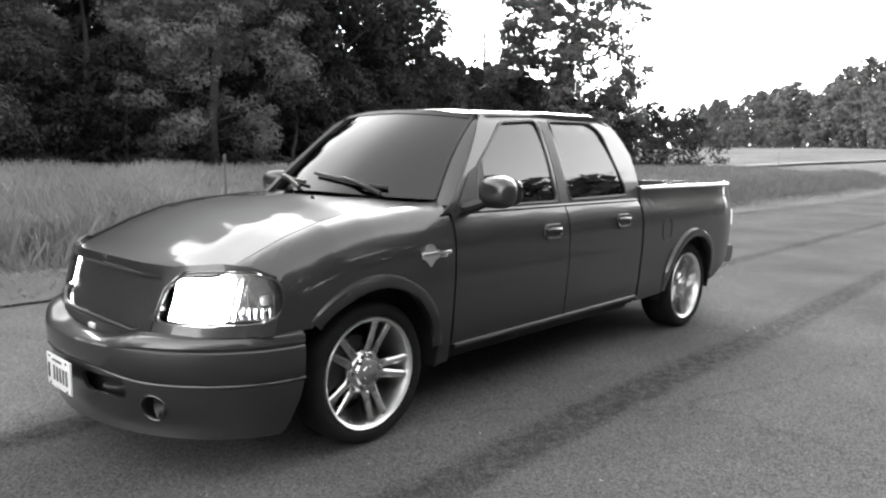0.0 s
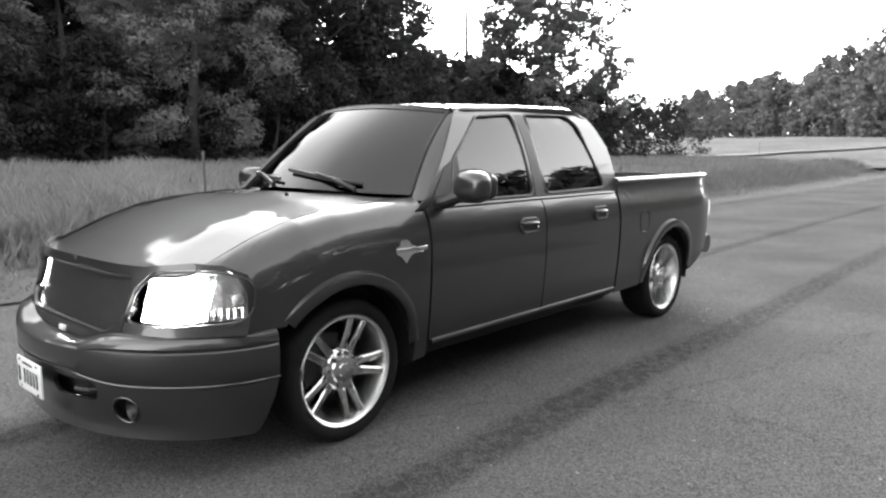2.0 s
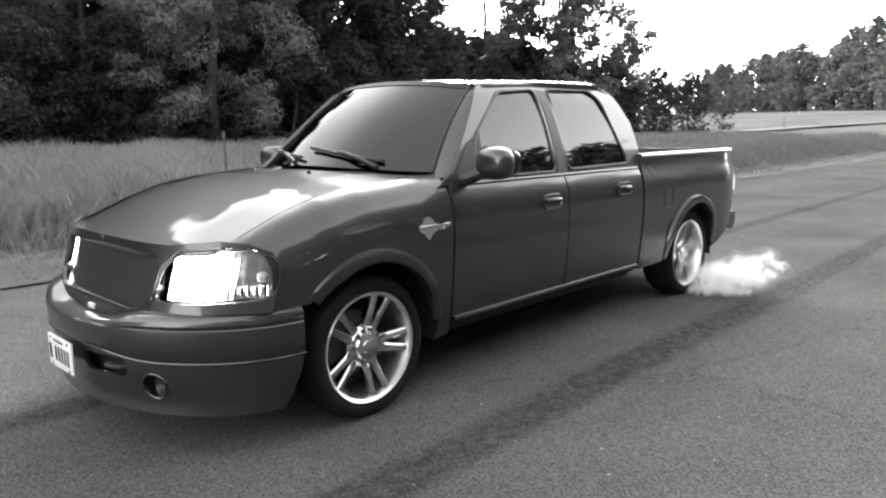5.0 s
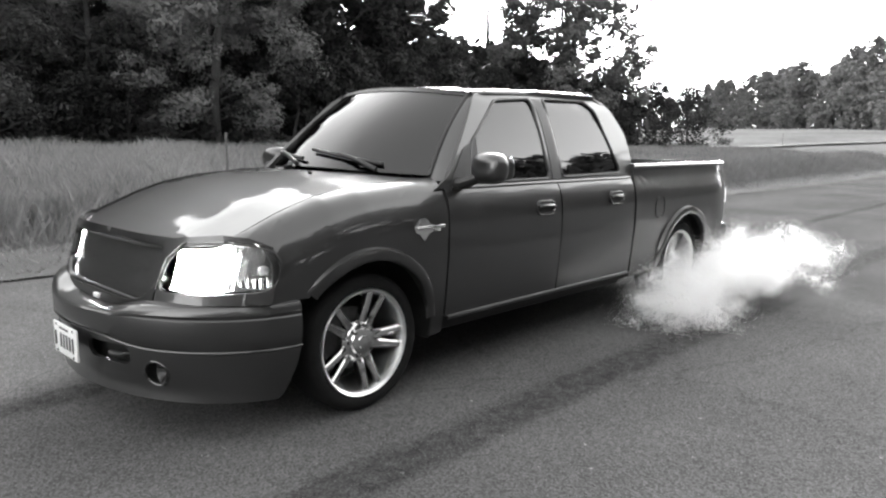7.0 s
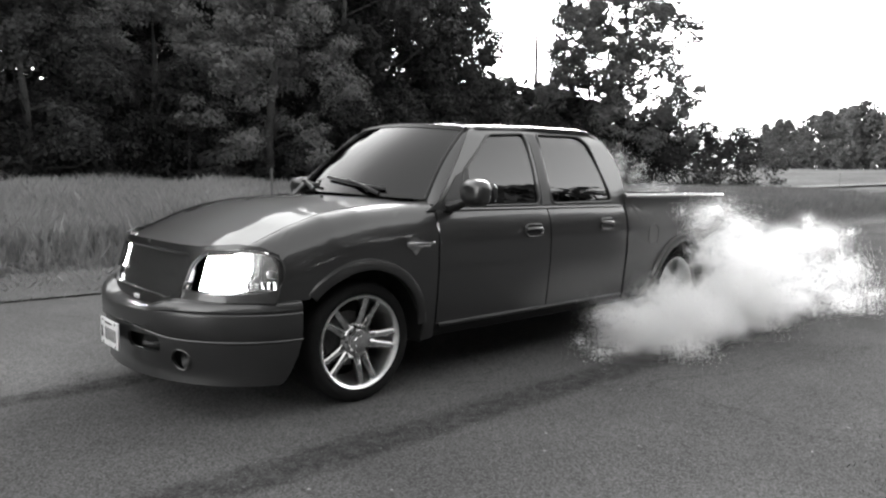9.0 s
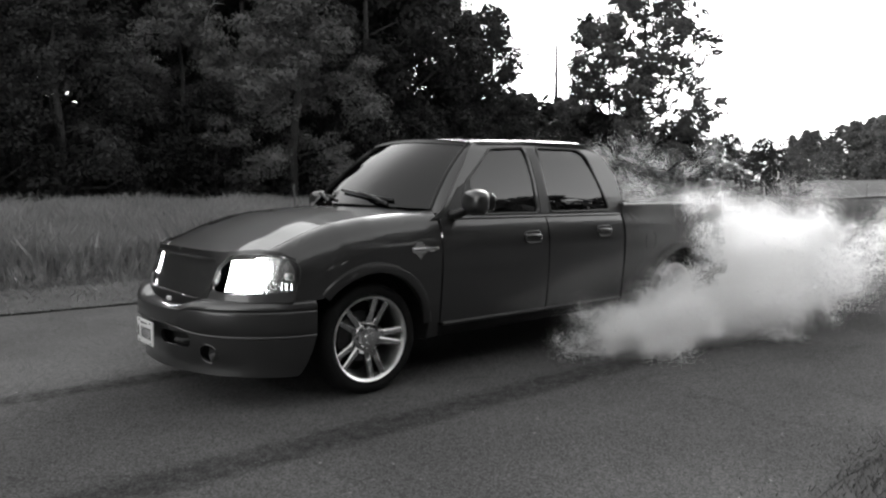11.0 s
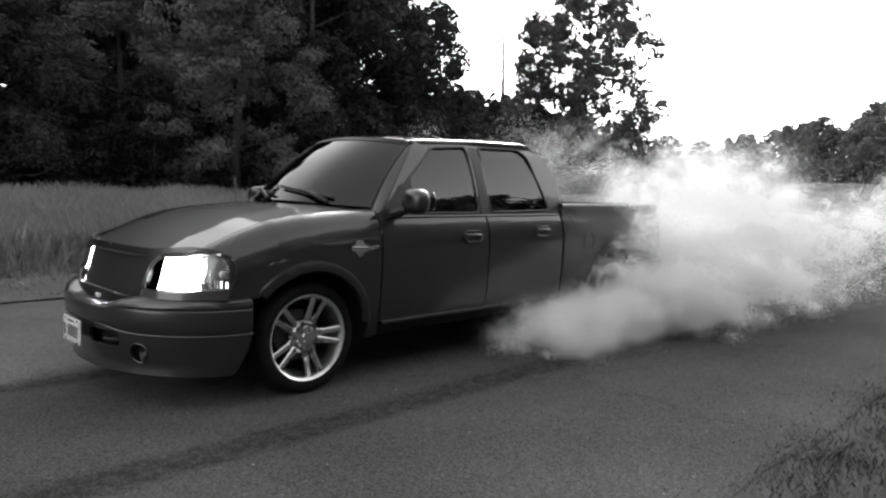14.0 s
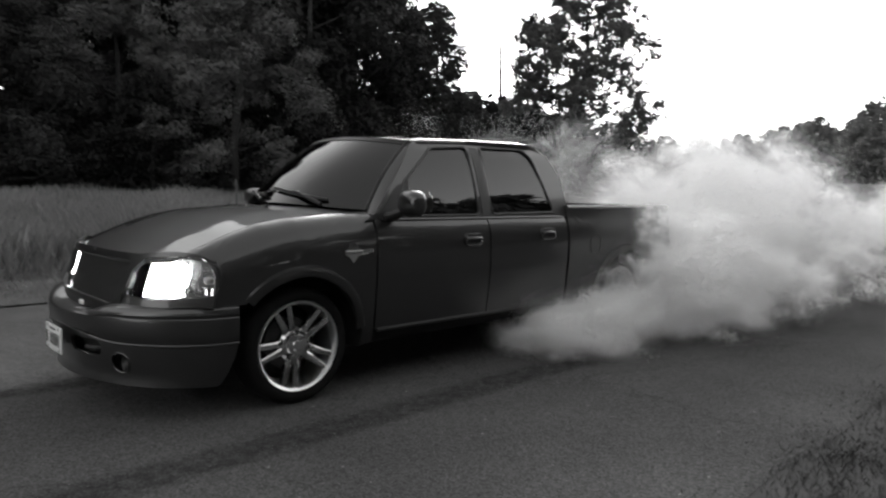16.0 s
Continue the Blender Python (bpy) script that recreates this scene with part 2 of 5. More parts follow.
def loft(bm, rings, closed=True, caps=True):
    vs = [[bm.verts.new(p) for p in r] for r in rings]
    n = len(vs[0])
    for q, s in zip(vs, vs[1:]):
        for i in range(n if closed else n - 1):
            bm.faces.new((q[i], q[(i + 1) % n], s[(i + 1) % n], s[i]))
    if caps and closed:
        bm.faces.new(vs[0][::-1])
        bm.faces.new(vs[-1])
    return bm


# ---- ground, road ----
ROAD_NEAR, ROAD_FAR = -3.4, 3.85


def ground_height(x, y):
    h = interp(y, [(-60, 0.3), (-8, 0.02), (-3.4, 0.0), (3.9, 0.0), (6, 0.1), (24, 0.75), (60, 1.2), (400, 6)])
    h *= interp(x, [(20, 1), (60, 0.7), (90, 1.0)])
    h += interp(y, [(34, 0), (60, 6), (400, 16)]) * interp(x, [(30, 1), (52, 0)])
    h += interp(x, [(28, 0), (60, 0.35), (110, 2.6), (160, 3.2), (400, 4)])
    return h


def build_ground():
    ys = [-2500, -600, -200, -80, -40, -20, -10, -6, -4.2, -3.65, -3.2, -2.9, 0, 3.3, 3.6, 4.1, 4.8, 5.6, 7, 9, 12, 15, 18, 21, 24, 28, 34, 42, 55, 80, 130, 250, 600, 2500]
    xs = [-2500, -600, -200, -90, -50] + list(range(-30, 60, 3)) + list(range(60, 180, 8)) + [200, 260, 400, 800, 2500]
    verts, faces = [], []
    for x in xs:
        for y in ys:
            under = 0.05 if -3.0 <= y <= 3.4 else 0.0
            n = noise.noise(Vector((x * 0.09, y * 0.09, 0))) * (0.0 if -5 < y < 5 else 0.12)
            verts.append((x, y, ground_height(x, y) + n - under - (0.012 if -4.3 < y < 4.2 else 0)))
    w = len(ys)
    for i in range(len(xs) - 1):
        for j in range(w - 1):
            faces.append((i * w + j, (i + 1) * w + j, (i + 1) * w + j + 1, i * w + j + 1))
    g = pydata("ground", verts, faces, M_GROUND, smooth=True)
    tagged(g, "rough field of grass and soil beside the road", "ground", kind="structure")
    xs = [-150, -80, -40] + [-20 + 0.5 * i for i in range(150)] + [60, 80, 110, 160, 250, 400]
    verts, faces = [], []
    for x in xs:
        e1 = ROAD_NEAR + 0.14 * noise.noise(Vector((x * 0.9, 3, 0))) + 0.07 * noise.noise(Vector((x * 3.1, 3, 0)))
        e2 = ROAD_FAR + 0.10 * noise.noise(Vector((x * 0.8, 9, 0))) + 0.05 * noise.noise(Vector((x * 3.1, 9, 0)))
        for y in (e1 - 0.03, e1, -2.0, 0, 2.0, e2, e2 + 0.03):
            z = ground_height(x, 0) - (0.008 if y == e1 - 0.03 else 0.025 if y == e2 + 0.03 else 0)
            verts.append((x, y, z))
    for i in range(len(xs) - 1):
        for j in range(6):
            faces.append((i * 7 + j, (i + 1) * 7 + j, (i + 1) * 7 + j + 1, i * 7 + j + 1))
    tagged(pydata("road", verts, faces, M_ASPHALT, smooth=False), "worn grey asphalt country road with fine cracks", "road", kind="structure")
    # mown strip along the far edge
    verts, faces = [], []
    for i, x in enumerate(xs):
        for y in (3.97, 4.3, 4.9, 5.5 + 0.25 * noise.noise(Vector((x * 0.7, 1, 5)))):
            verts.append((x, y, ground_height(x, y) + 0.012 + 0.02 * noise.noise(Vector((x * 2, y * 2, 2)))))
    for i in range(len(xs) - 1):
        for j in range(3):
            faces.append((i * 4 + j, (i + 1) * 4 + j, (i + 1) * 4 + j + 1, i * 4 + j + 1))
    tagged(pydata("road_shoulder", verts, faces, M_SHOULDER, smooth=True), "pale mown grass and gravel strip along the asphalt", "shoulder", kind="structure")


build_ground()


# ---- pickup truck: x runs from nose to tail, front axle at 0 ----
R_ARCH, AXLE_R = 0.462, 3.518
SIDE = [(0.2, 0.905), (0.38, 0.945), (0.55, 0.965), (0.75, 0.982), (0.92, 0.985), (1.02, 0.975), (1.08, 0.955), (1.12, 0.932)]
HOOD_EDGE = [(-0.72, 0.926), (-0.62, 0.954), (-0.40, 1.045), (-0.21, 1.105), (0.0, 1.14), (0.33, 1.165), (0.62, 1.175)]


def side_y(x, z):
    y = interp(z, SIDE) if z < 1.12 else 0.932 - (z - 1.12) * 0.30 - 0.30 * (z - 1.12) ** 2 - 2.5 * max(0.0, z - 1.6) ** 2
    if x < -0.1:
        y -= 0.022 * ((-0.1 - x) / 0.5) ** 2
    if x > 4.1:
        y -= 0.06 * ((x - 4.1) / 0.35) ** 2
    return y


def on_side(s, lift=0.0):
    return lambda x, z: (x, s * (side_y(x, z) + lift), z)


def fender_v(x, z):
    z0 = interp(x, HOOD_EDGE) - 0.25
    return 0.6 * (z - 0.2) / (z0 - 0.2)


def on_fender(s):
    def f(x, v):
        zt = interp(x, HOOD_EDGE)
        z0 = zt - 0.25
        if v <= 0.6:
            z = 0.2 + (z0 - 0.2) * v / 0.6
            return (x, s * side_y(x, z), z)
        a = (v - 0.6) / 0.4 * math.pi / 2
        yb = side_y(x, z0)
        return (x, s * (0.79 + (yb - 0.79) * math.cos(a) ** 0.9), z0 + 0.25 * math.sin(a))
    return f


def nose_x(y, z):
    return -0.93 + 0.375 * (abs(y) / 0.97) ** 4 + 0.30 * (z - 0.66)


def bumper_x(y):
    return -0.42 - 0.68 * math.sqrt(max(0.0, 1 - (y / 0.992) ** 2))


def hood_z(x, y):
    e = interp(x, HOOD_EDGE)
    crown = interp(x, [(-0.95, 0.0), (-0.75, 0.032), (-0.4, 0.044), (0.3, 0.042)])
    front = -0.5 * max(0.0, -0.62 - x) * 0.4
    ye = 0.79
    bulge = 0.005 * math.exp(-((abs(y) - 0.50) / 0.10) ** 2)
    return max(e, 0.905) + front + crown * (1 - (y / ye) ** 2) + bulge * interp(x, [(-0.8, 0), (-0.5, 1)])


def arc(cx, cz, r, a0, a1, n=14):
    return [(cx + r * math.cos(radians(a0 + (a1 - a0) * i / n)), cz + r * math.sin(radians(a0 + (a1 - a0) * i / n))) for i in range(n + 1)]


def rounded(cx, cz, hw, hh, r, n=5):
    pts = []
    for sx2, sz2, a in ((1, 1, 0), (-1, 1, 90), (-1, -1, 180), (1, -1, 270)):
        pts += arc(cx + sx2 * (hw - r), cz + sz2 * (hh - r), r, a, a + 90, n)
    return pts


def smooth_loop(pts, times=2, r=0.05):
    """Rounds the corners of a loop by about r metres."""
    out = []
    n = len(pts)
    for i in range(n):
        a, p, b = Vector(pts[i - 1]), Vector(pts[i]), Vector(pts[(i + 1) % n])
        ra, rb = min(r, (a - p).length * 0.4), min(r, (b - p).length * 0.4)
        q0, q1 = p + (a - p).normalized() * ra, p + (b - p).normalized() * rb
        for k in range(5):
            u = k / 4
            out.append(tuple((1 - u) ** 2 * q0 + 2 * u * (1 - u) * p + u * u * q1))
    return out


def grow(pts, d):
    cx, cy = sum(p[0] for p in pts) / len(pts), sum(p[1] for p in pts) / len(pts)
    out = []
    n = len(pts)
    for i, p in enumerate(pts):
        a, b = pts[i - 1], pts[(i + 1) % n]
        tx, ty = b[0] - a[0], b[1] - a[1]
        ln = math.hypot(tx, ty) or 1
        nx, ny = ty / ln, -tx / ln
        if nx * (p[0] - cx) + ny * (p[1] - cy) < 0:
            nx, ny = -nx, -ny
        out.append((p[0] + nx * d, p[1] + ny * d))
    return out


WINDOW_F = smooth_loop([(0.78, 1.145), (0.885, 1.37), (1.26, 1.64), (1.66, 1.668), (1.575, 1.145)])
WINDOW_R = smooth_loop([(1.715, 1.15), (1.80, 1.672), (2.34, 1.682), (2.41, 1.61), (2.485, 1.16)])


def wheel(truck, x, s):
    """Alloy wheel with five double spokes; s is the side."""
    o = -1.0 if s < 0 else 1.0
    bm = bmesh.new()
    lathe(bm, [(0.262, 0.045), (0.276, 0.055), (0.282, 0.045), (0.276, 0.03), (0.262, -0.01), (0.250, -0.06), (0.246, -0.16), (0.262, -0.18), (0.256, -0.185), (0.238, -0.16), (0.242, -0.06), (0.252, 0.02)], n=64, close=True)
    if o < 0:
        bmesh.ops.scale(bm, vec=(1, -1, 1), verts=bm.verts)
    rim = part("wheel", bm, M_RIM, truck, "chromed five double-spoke alloy wheel", sharp=25)
    rim.location = (x, s * 0.885, 0.36)
    bm = bmesh.new()
    lathe(bm, [(0.274, 0.04), (0.290, 0.056), (0.315, 0.062), (0.338, 0.055), (0.352, 0.035), (0.360, 0.0), (0.361, -0.10), (0.354, -0.17), (0.335, -0.20), (0.30, -0.205), (0.268, -0.19), (0.262, -0.07)], n=72, close=True)
    if o < 0:
        bmesh.ops.scale(bm, vec=(1, -1, 1), verts=bm.verts)
    part("tyre", bm, M_RUBBER, rim, "low-profile black tyre", sharp=45)
    for k in range(5):
        a = radians(72 * k + SPOKE_TURN)
        for d in (-1, 1):
            bm = bmesh.new()
            rings = []
            for r, h, w, th, off in ((0.07, 0.0, 0.030, 0.045, 0.018), (0.11, 0.010, 0.023, 0.045, 0.024), (0.14, 0.016, 0.021, 0.045, 0.028), (0.20, 0.025, 0.0185, 0.04, 0.037), (0.266, 0.036, 0.020, 0.035, 0.048)):
                c = d * off
                rings.append([(r, o * (h - th), c - w), (r, o * (h - 0.006), c - w), (r, o * h, c - w * 0.6), (r, o * h, c + w * 0.6), (r, o * (h - 0.006), c + w), (r, o * (h - th), c + w)])
            loft(bm, rings)
            bmesh.ops.rotate(bm, cent=(0, 0, 0), matrix=Matrix.Rotation(-a, 3, "Y"), verts=bm.verts)
            part("spoke", bm, M_ALLOY, rim, sharp=30)
    bm = bmesh.new()
    prof = [(0.001, 0.034), (0.03, 0.033), (0.034, 0.028), (0.064, 0.026), (0.07, 0.016), (0.092, 0.011), (0.108, -0.006), (0.108, -0.05), (0.001, -0.05)]
    lathe(bm, [(r, o * h) for r, h in prof], n=40)
    part("hub_cap", bm, M_ALLOY, rim, sharp=30)
    for k in range(5):
        a = radians(72 * k + SPOKE_TURN + 36)
        bm = bmesh.new()
        c = (0.083 * math.cos(a), 0, 0.083 * math.sin(a))
        lathe(bm, [(0.001, o * 0.017), (0.008, o * 0.016), (0.009, o * 0.0), (0.001, o * -0.001)], n=8, centre=c)
        part("wheel_nut", bm, M_BLACK, rim)
    return rim


SPOKE_TURN = 68.0


def headlamp(truck, s):
    out = smooth_loop([(0.545, 0.707), (0.568, 0.84), (0.645, 0.904), (0.80, 0.915), (0.885, 0.906), (0.938, 0.88), (0.960, 0.836), (0.963, 0.745), (0.94, 0.716), (0.75, 0.698)], 1)
    mp = lambda y, z: (nose_x(y, z) - 0.003, s * y, z)
    back = lambda y, z: (nose_x(y, z) + 0.075, s * y * 0.985, z)
    house = part("headlamp", patch(grow(out, 0.004), back, 10, 5, 0.01), M_REFLECTOR, truck, "lit halogen headlamp with clear lens and chrome reflector")
    part("lens", patch(out, mp, 14, 6, 0.006), M_LENS, house).visible_shadow = False
    bm = bmesh.new()
    ring = grow(out, 0.008)
    tube(bm, [mp(*p) for p in ring + ring[:1]], 0.005, 6)
    part("bezel", bm, M_PAINT, house)
    # main bowl, lit
    bowl = [p for p in smooth_loop([(0.549, 0.711), (0.572, 0.84), (0.647, 0.900), (0.815, 0.909), (0.805, 0.704)], 1)]
    part("main_beam", patch(bowl, lambda y, z: (nose_x(y, z) + 0.005, s * y, z), 6, 5, 0.004), M_LIT, house, "glowing main beam bulb and bowl")
    bm = bmesh.new()
    for yy in (0.82,):
        tube(bm, [(nose_x(yy, 0.715) + 0.03, s * yy, 0.715), (nose_x(yy, 0.90) + 0.03, s * yy, 0.90)], 0.006, 6)
    part("divider", bm, M_CHROME, house)
    bm = bmesh.new()
    ribs = [(0.845 + 0.02 * k) for k in range(5)]
    for yy in ribs:
        box(bm, (nose_x(yy, 0.7) + 0.03, s * yy - 0.004, 0.722), (nose_x(yy, 0.7) + 0.05, s * yy + 0.004, 0.765), 0.002)
    part("indicator_ribs", bm, M_REFLECTOR, house)
    bm = bmesh.new()
    bmesh.ops.create_icosphere(bm, subdivisions=2, radius=0.022, matrix=Matrix.Translation((nose_x(0.9, 0.8) + 0.045, s * 0.905, 0.80)))
    part("indicator_bulb", bm, M_PLATE, house)


def build_truck():
    truck = thing("pickup_truck", "lowered dark metallic crew-cab pickup truck with chrome wheels", "truck")
    # dark core behind the panels
    bm = bmesh.new()
    box(bm, (-0.55, -0.62, 0.22), (4.3, 0.62, 0.60), 0.03)
    box(bm, (-0.70, -0.70, 0.62), (0.60, 0.70, 0.86), 0.03)
    box(bm, (0.47, -0.89, 0.30), (2.60, 0.89, 0.62), 0.03)
    part("chassis", bm, M_DARK, truck)
    bm = bmesh.new()
    box(bm, (0.52, -0.88, 0.6), (0.56, 0.88, 1.12))
    box(bm, (2.56, -0.88, 0.6), (2.60, 0.88, 1.15))
    box(bm, (0.56, -0.85, 0.60), (2.56, 0.85, 0.64))
    box(bm, (0.58, -0.80, 0.95), (0.95, 0.80, 1.10), 0.04)
    for sx2 in (-0.42, 0.42):
        box(bm, (1.25, sx2 - 0.25, 0.64), (1.75, sx2 + 0.25, 0.85), 0.05)
        box(bm, (1.68, sx2 - 0.25, 0.85), (1.84, sx2 + 0.25, 1.30), 0.05)
    box(bm, (2.30, -0.65, 0.64), (2.52, 0.65, 1.25), 0.05)
    part("cabin", bm, M_DARK, truck, "dark unlit cabin with seats")
    bm = bmesh.new()
    ring = [(0.98 + 0.19 * math.cos(a / 24 * 2 * math.pi) * 0.45 - 0.02, -0.42 + 0.19 * math.sin(a / 24 * 2 * math.pi), 1.10 + 0.17 * math.cos(a / 24 * 2 * math.pi)) for a in range(25)]
    tube(bm, ring, 0.014, 6)
    part("steering_wheel", bm, M_BLACK, truck)
    for s in (-1, 1):
        # front fender
        pts = [(-0.565, 0.655), (-0.46, 0.655)] + arc(0, 0.37, R_ARCH, 142, -8, 22) + [(0.462, 0.30), (0.552, 0.31), (0.552, 0.60), (0.552, 0.85)]
        out = [(x, fender_v(x, z)) for x, z in pts]
        out += [(0.552, 0.66), (0.552, 0.75), (0.56, 0.85), (0.575, 0.93), (0.60, 1.0)]
        out += [(x, 1.0) for x in np.linspace(0.52, -0.65, 17)]
        out += [(-0.610, 0.9), (-0.566, 0.8), (-0.546, 0.7), (-0.552, 0.6)]
        part("fender", patch(out, on_fender(s), 18, 14, 0.012), M_PAINT, truck)
        # wheel arch lips
        for cx, a0, a1 in ((0.0, 140, 6), (AXLE_R, 180, 4)):
            bm = bmesh.new()
            lo = (0.0, -0.004), (0.028, 0.004), (0.034, 0.018), (0.036, 0.05), (0.030, 0.062), (0.0, 0.066), (-0.03, 0.058)
            rings = []
            for k in range(37):
                a = radians(a0 + (a1 - a0) * k / 36)
                fade = min(1.0, k / 7 + 0.1, (36 - k) / 9 + 0.1)
                ring = []
                for lift, inset in lo:
                    r = R_ARCH + 0.022 - inset
                    x, z = cx + r * math.cos(a), 0.37 + r * math.sin(a)
                    ring.append((x, s * (side_y(x, max(z, 0.3)) + lift * fade), z))
                rings.append(ring)
            loft(bm, rings)
            part("wheel_arch_flare", bm, M_PAINT, truck, sharp=40)
            bm = bmesh.new()
            rings = [[(x, s * (side_y(x, max(0.35, z)) - 0.012), z), (x, s * 0.62, z)] for x, z in arc(cx, 0.37, R_ARCH + 0.004, 190, -10, 30)]
            loft(bm, rings, closed=False, caps=False)
            part("wheel_well", bm, M_DARK, truck)
        # doors
        for name, x0, x1, hx in (("front_door", 0.566, 1.640, 1.455), ("rear_door", 1.652, 2.612, 2.335)):
            d = part(name, patch(rounded((x0 + x1) / 2, 0.76, (x1 - x0) / 2, 0.365, 0.02, 3), on_side(s), 8, 16, 0.02), M_PAINT, truck)
            bm = bmesh.new()
            cz = 0.964 if hx < 2 else 0.984
            rr = rounded(hx, cz, 0.090, 0.041, 0.036, 5)
            tube(bm, [(x, s * (side_y(x, z) + 0.006), z) for x, z in rr + rr[:1]], 0.010, 8)
            h = part("door_handle", bm, M_PAINT, d, "body-coloured pull handle in a shallow cup")
            part("handle_cup", patch(rounded(hx, cz - 0.004, 0.083, 0.034, 0.03, 4), on_side(s, 0.003), 4, 2, 0), M_TRIM, h)
            bm = bmesh.new()
            flap = [(x, s * (side_y(x, z) + 0.018 - 0.010 * abs((x - hx) / 0.07) ** 2), z) for x, z in ((hx - 0.078, cz + 0.012), (hx - 0.03, cz + 0.017), (hx + 0.03, cz + 0.017), (hx + 0.078, cz + 0.012))]
            tube(bm, flap, 0.017, 8, 0.8)
            part("handle_bar", bm, M_PAINT, h)
        # greenhouse with its two windows
        gh = [(0.50, 1.12), (0.62, 1.185), (1.05, 1.635), (1.16, 1.692), (1.8, 1.722), (2.42, 1.734), (2.565, 1.71), (2.65, 1.63), (2.715, 1.45), (2.69, 1.25), (2.635, 1.12)]
        gh = [gh[0], gh[1], (0.76, 1.335), (0.90, 1.478), gh[2], (1.095, 1.668), gh[3], *gh[4:7], (2.615, 1.68), gh[7], (2.685, 1.54), *gh[8:]]
        part("cab_frame", patch(gh, on_side(s), 16, 14, 0.03, holes=(WINDOW_F, WINDOW_R)), M_PAINT, truck, sharp=50)
        for w, nm in ((WINDOW_F, "front_window"), (WINDOW_R, "rear_window")):
            g = part(nm, patch(grow(w, 0.006), on_side(s, -0.012), 6, 6, 0.005), M_GLASS, truck, "dark tinted side window")
            bm = bmesh.new()
            tube(bm, [(x, s * (side_y(x, z) - 0.002), z) for x, z in w + w[:1]], 0.011, 6)
            part("window_seal", bm, M_TRIM, g)
        part("pillar_cover", patch([(1.60, 1.14), (1.688, 1.668), (1.778, 1.668), (1.695, 1.145)], on_side(s, 0.004), 2, 8, 0.004), M_TRIM, truck)
        bm = bmesh.new()
        tube(bm, [(x, s * (side_y(x, 1.12) + 0.004), 1.123) for x in np.linspace(0.62, 2.58, 14)], 0.011, 6)
        part("belt_moulding", bm, M_PAINT, truck)
        # mirror
        part("mirror_sail", patch([(0.60, 1.13), (0.80, 1.34), (0.94, 1.40), (0.86, 1.13)], on_side(s, 0.006), 4, 4, 0.02), M_BLACK, truck)
        bm = bmesh.new()
        mx, my = (0.745, 1.115) if s < 0 else (0.80, 1.06)  # the far one is folded back a little
        bmesh.ops.create_uvsphere(bm, u_segments=28, v_segments=18, radius=1)
        for v in bm.verts:
            c = [math.copysign(abs(k) ** 0.75, k) for k in v.co]
            v.co = (mx + c[0] * (0.088 if c[0] < 0 else 0.06) - 0.02 * c[1] * s, s * my + c[1] * 0.125, 1.235 + c[2] * 0.088)
        mir = part("wing_mirror", bm, M_PAINT, truck, "rounded body-coloured wing mirror on black arm")
        part("mirror_glass", patch(rounded(s * my, 1.235, 0.100, 0.066, 0.045, 5), lambda y, z: (mx + 0.067 - 0.02 * (y - s * my) / 0.125, y, z), 2, 2, 0.003), M_CHROME, mir)
        bm = bmesh.new()
        tube(bm, [(0.70, s * 0.90, 1.145), (0.705, s * 0.96, 1.15), (0.715, s * 1.03, 1.175), (0.735, s * 1.09, 1.20)], [0.055, 0.05, 0.042, 0.04], 10, 0.7)
        part("mirror_arm", bm, M_BLACK, mir)
        # rocker, coloured black for the shadow under the sill
        part("rocker", patch([(0.50, 0.33), (0.50, 0.388), (2.63, 0.388), (2.63, 0.34)], on_side(s, -0.045), 8, 4, 0.015), M_DARK, truck)
        bm = bmesh.new()
        tube(bm, [(x, s * (0.948 + 0.004), 0.391) for x in np.linspace(0.58, 2.60, 12)], 0.014, 8)
        part("sill_edge", bm, M_PAINT, truck)
        # bed side
        pts = [(2.638, 1.19), (2.638, 0.35), (AXLE_R - R_ARCH - 0.03, 0.36)] + arc(AXLE_R, 0.37, R_ARCH, 178, -1, 26) + [(4.02, 0.37), (4.32, 0.50), (4.405, 0.56), (4.43, 0.70), (4.43, 0.95), (4.425, 1.19)]
        part("bed_side", patch(pts, lambda x, z: (x, s * (side_y(x, min(z, 1.10)) - 0.10 * max(0, z - 1.10)), z), 20, 16, 0.03), M_PAINT, truck)
        bm = bmesh.new()
        loft(bm, [[(x, s * (yo + side_y(x, 1.1) - 0.955), z) for yo, z in ((0.958, 1.185), (0.962, 1.205), (0.945, 1.222), (0.86, 1.222), (0.85, 1.205), (0.85, 1.185))] for x in np.linspace(2.645, 4.43, 10)])
        part("bed_rail", bm, M_PAINT, truck)
        bm = bmesh.new()
        box(bm, (2.66, min(s * 0.80, s * 0.86), 0.60), (4.40, max(s * 0.80, s * 0.86), 1.20), 0.01)
        part("bed_liner_wall", bm, M_BLACK, truck)
        if s < 0:
            bm = bmesh.new()
            rr = rounded(3.02, 0.875, 0.075, 0.085, 0.06, 5)
            tube(bm, [(x, s * (side_y(x, z) + 0.0005), z) for x, z in rr + rr[:1]], 0.0035, 5)
            part("fuel_door", bm, M_TRIM, truck)
        tl = part("tail_lamp", patch(rounded(4.434, 0.90, 0.012, 0.07, 0.01, 3), lambda x, z: (x, s * (side_y(min(x, 4.43), min(z, 1.1)) + 0.003), z), 3, 6, 0.01), M_RED, truck, "lit upright tail lamp")
        part("rear_lens", patch(rounded(s * 0.835, 0.93, 0.045, 0.13, 0.02, 3), lambda y, z: (4.452, y, z), 2, 4, 0.012), M_RED, tl)
        # badge: shield over a bar
        bm = bmesh.new()
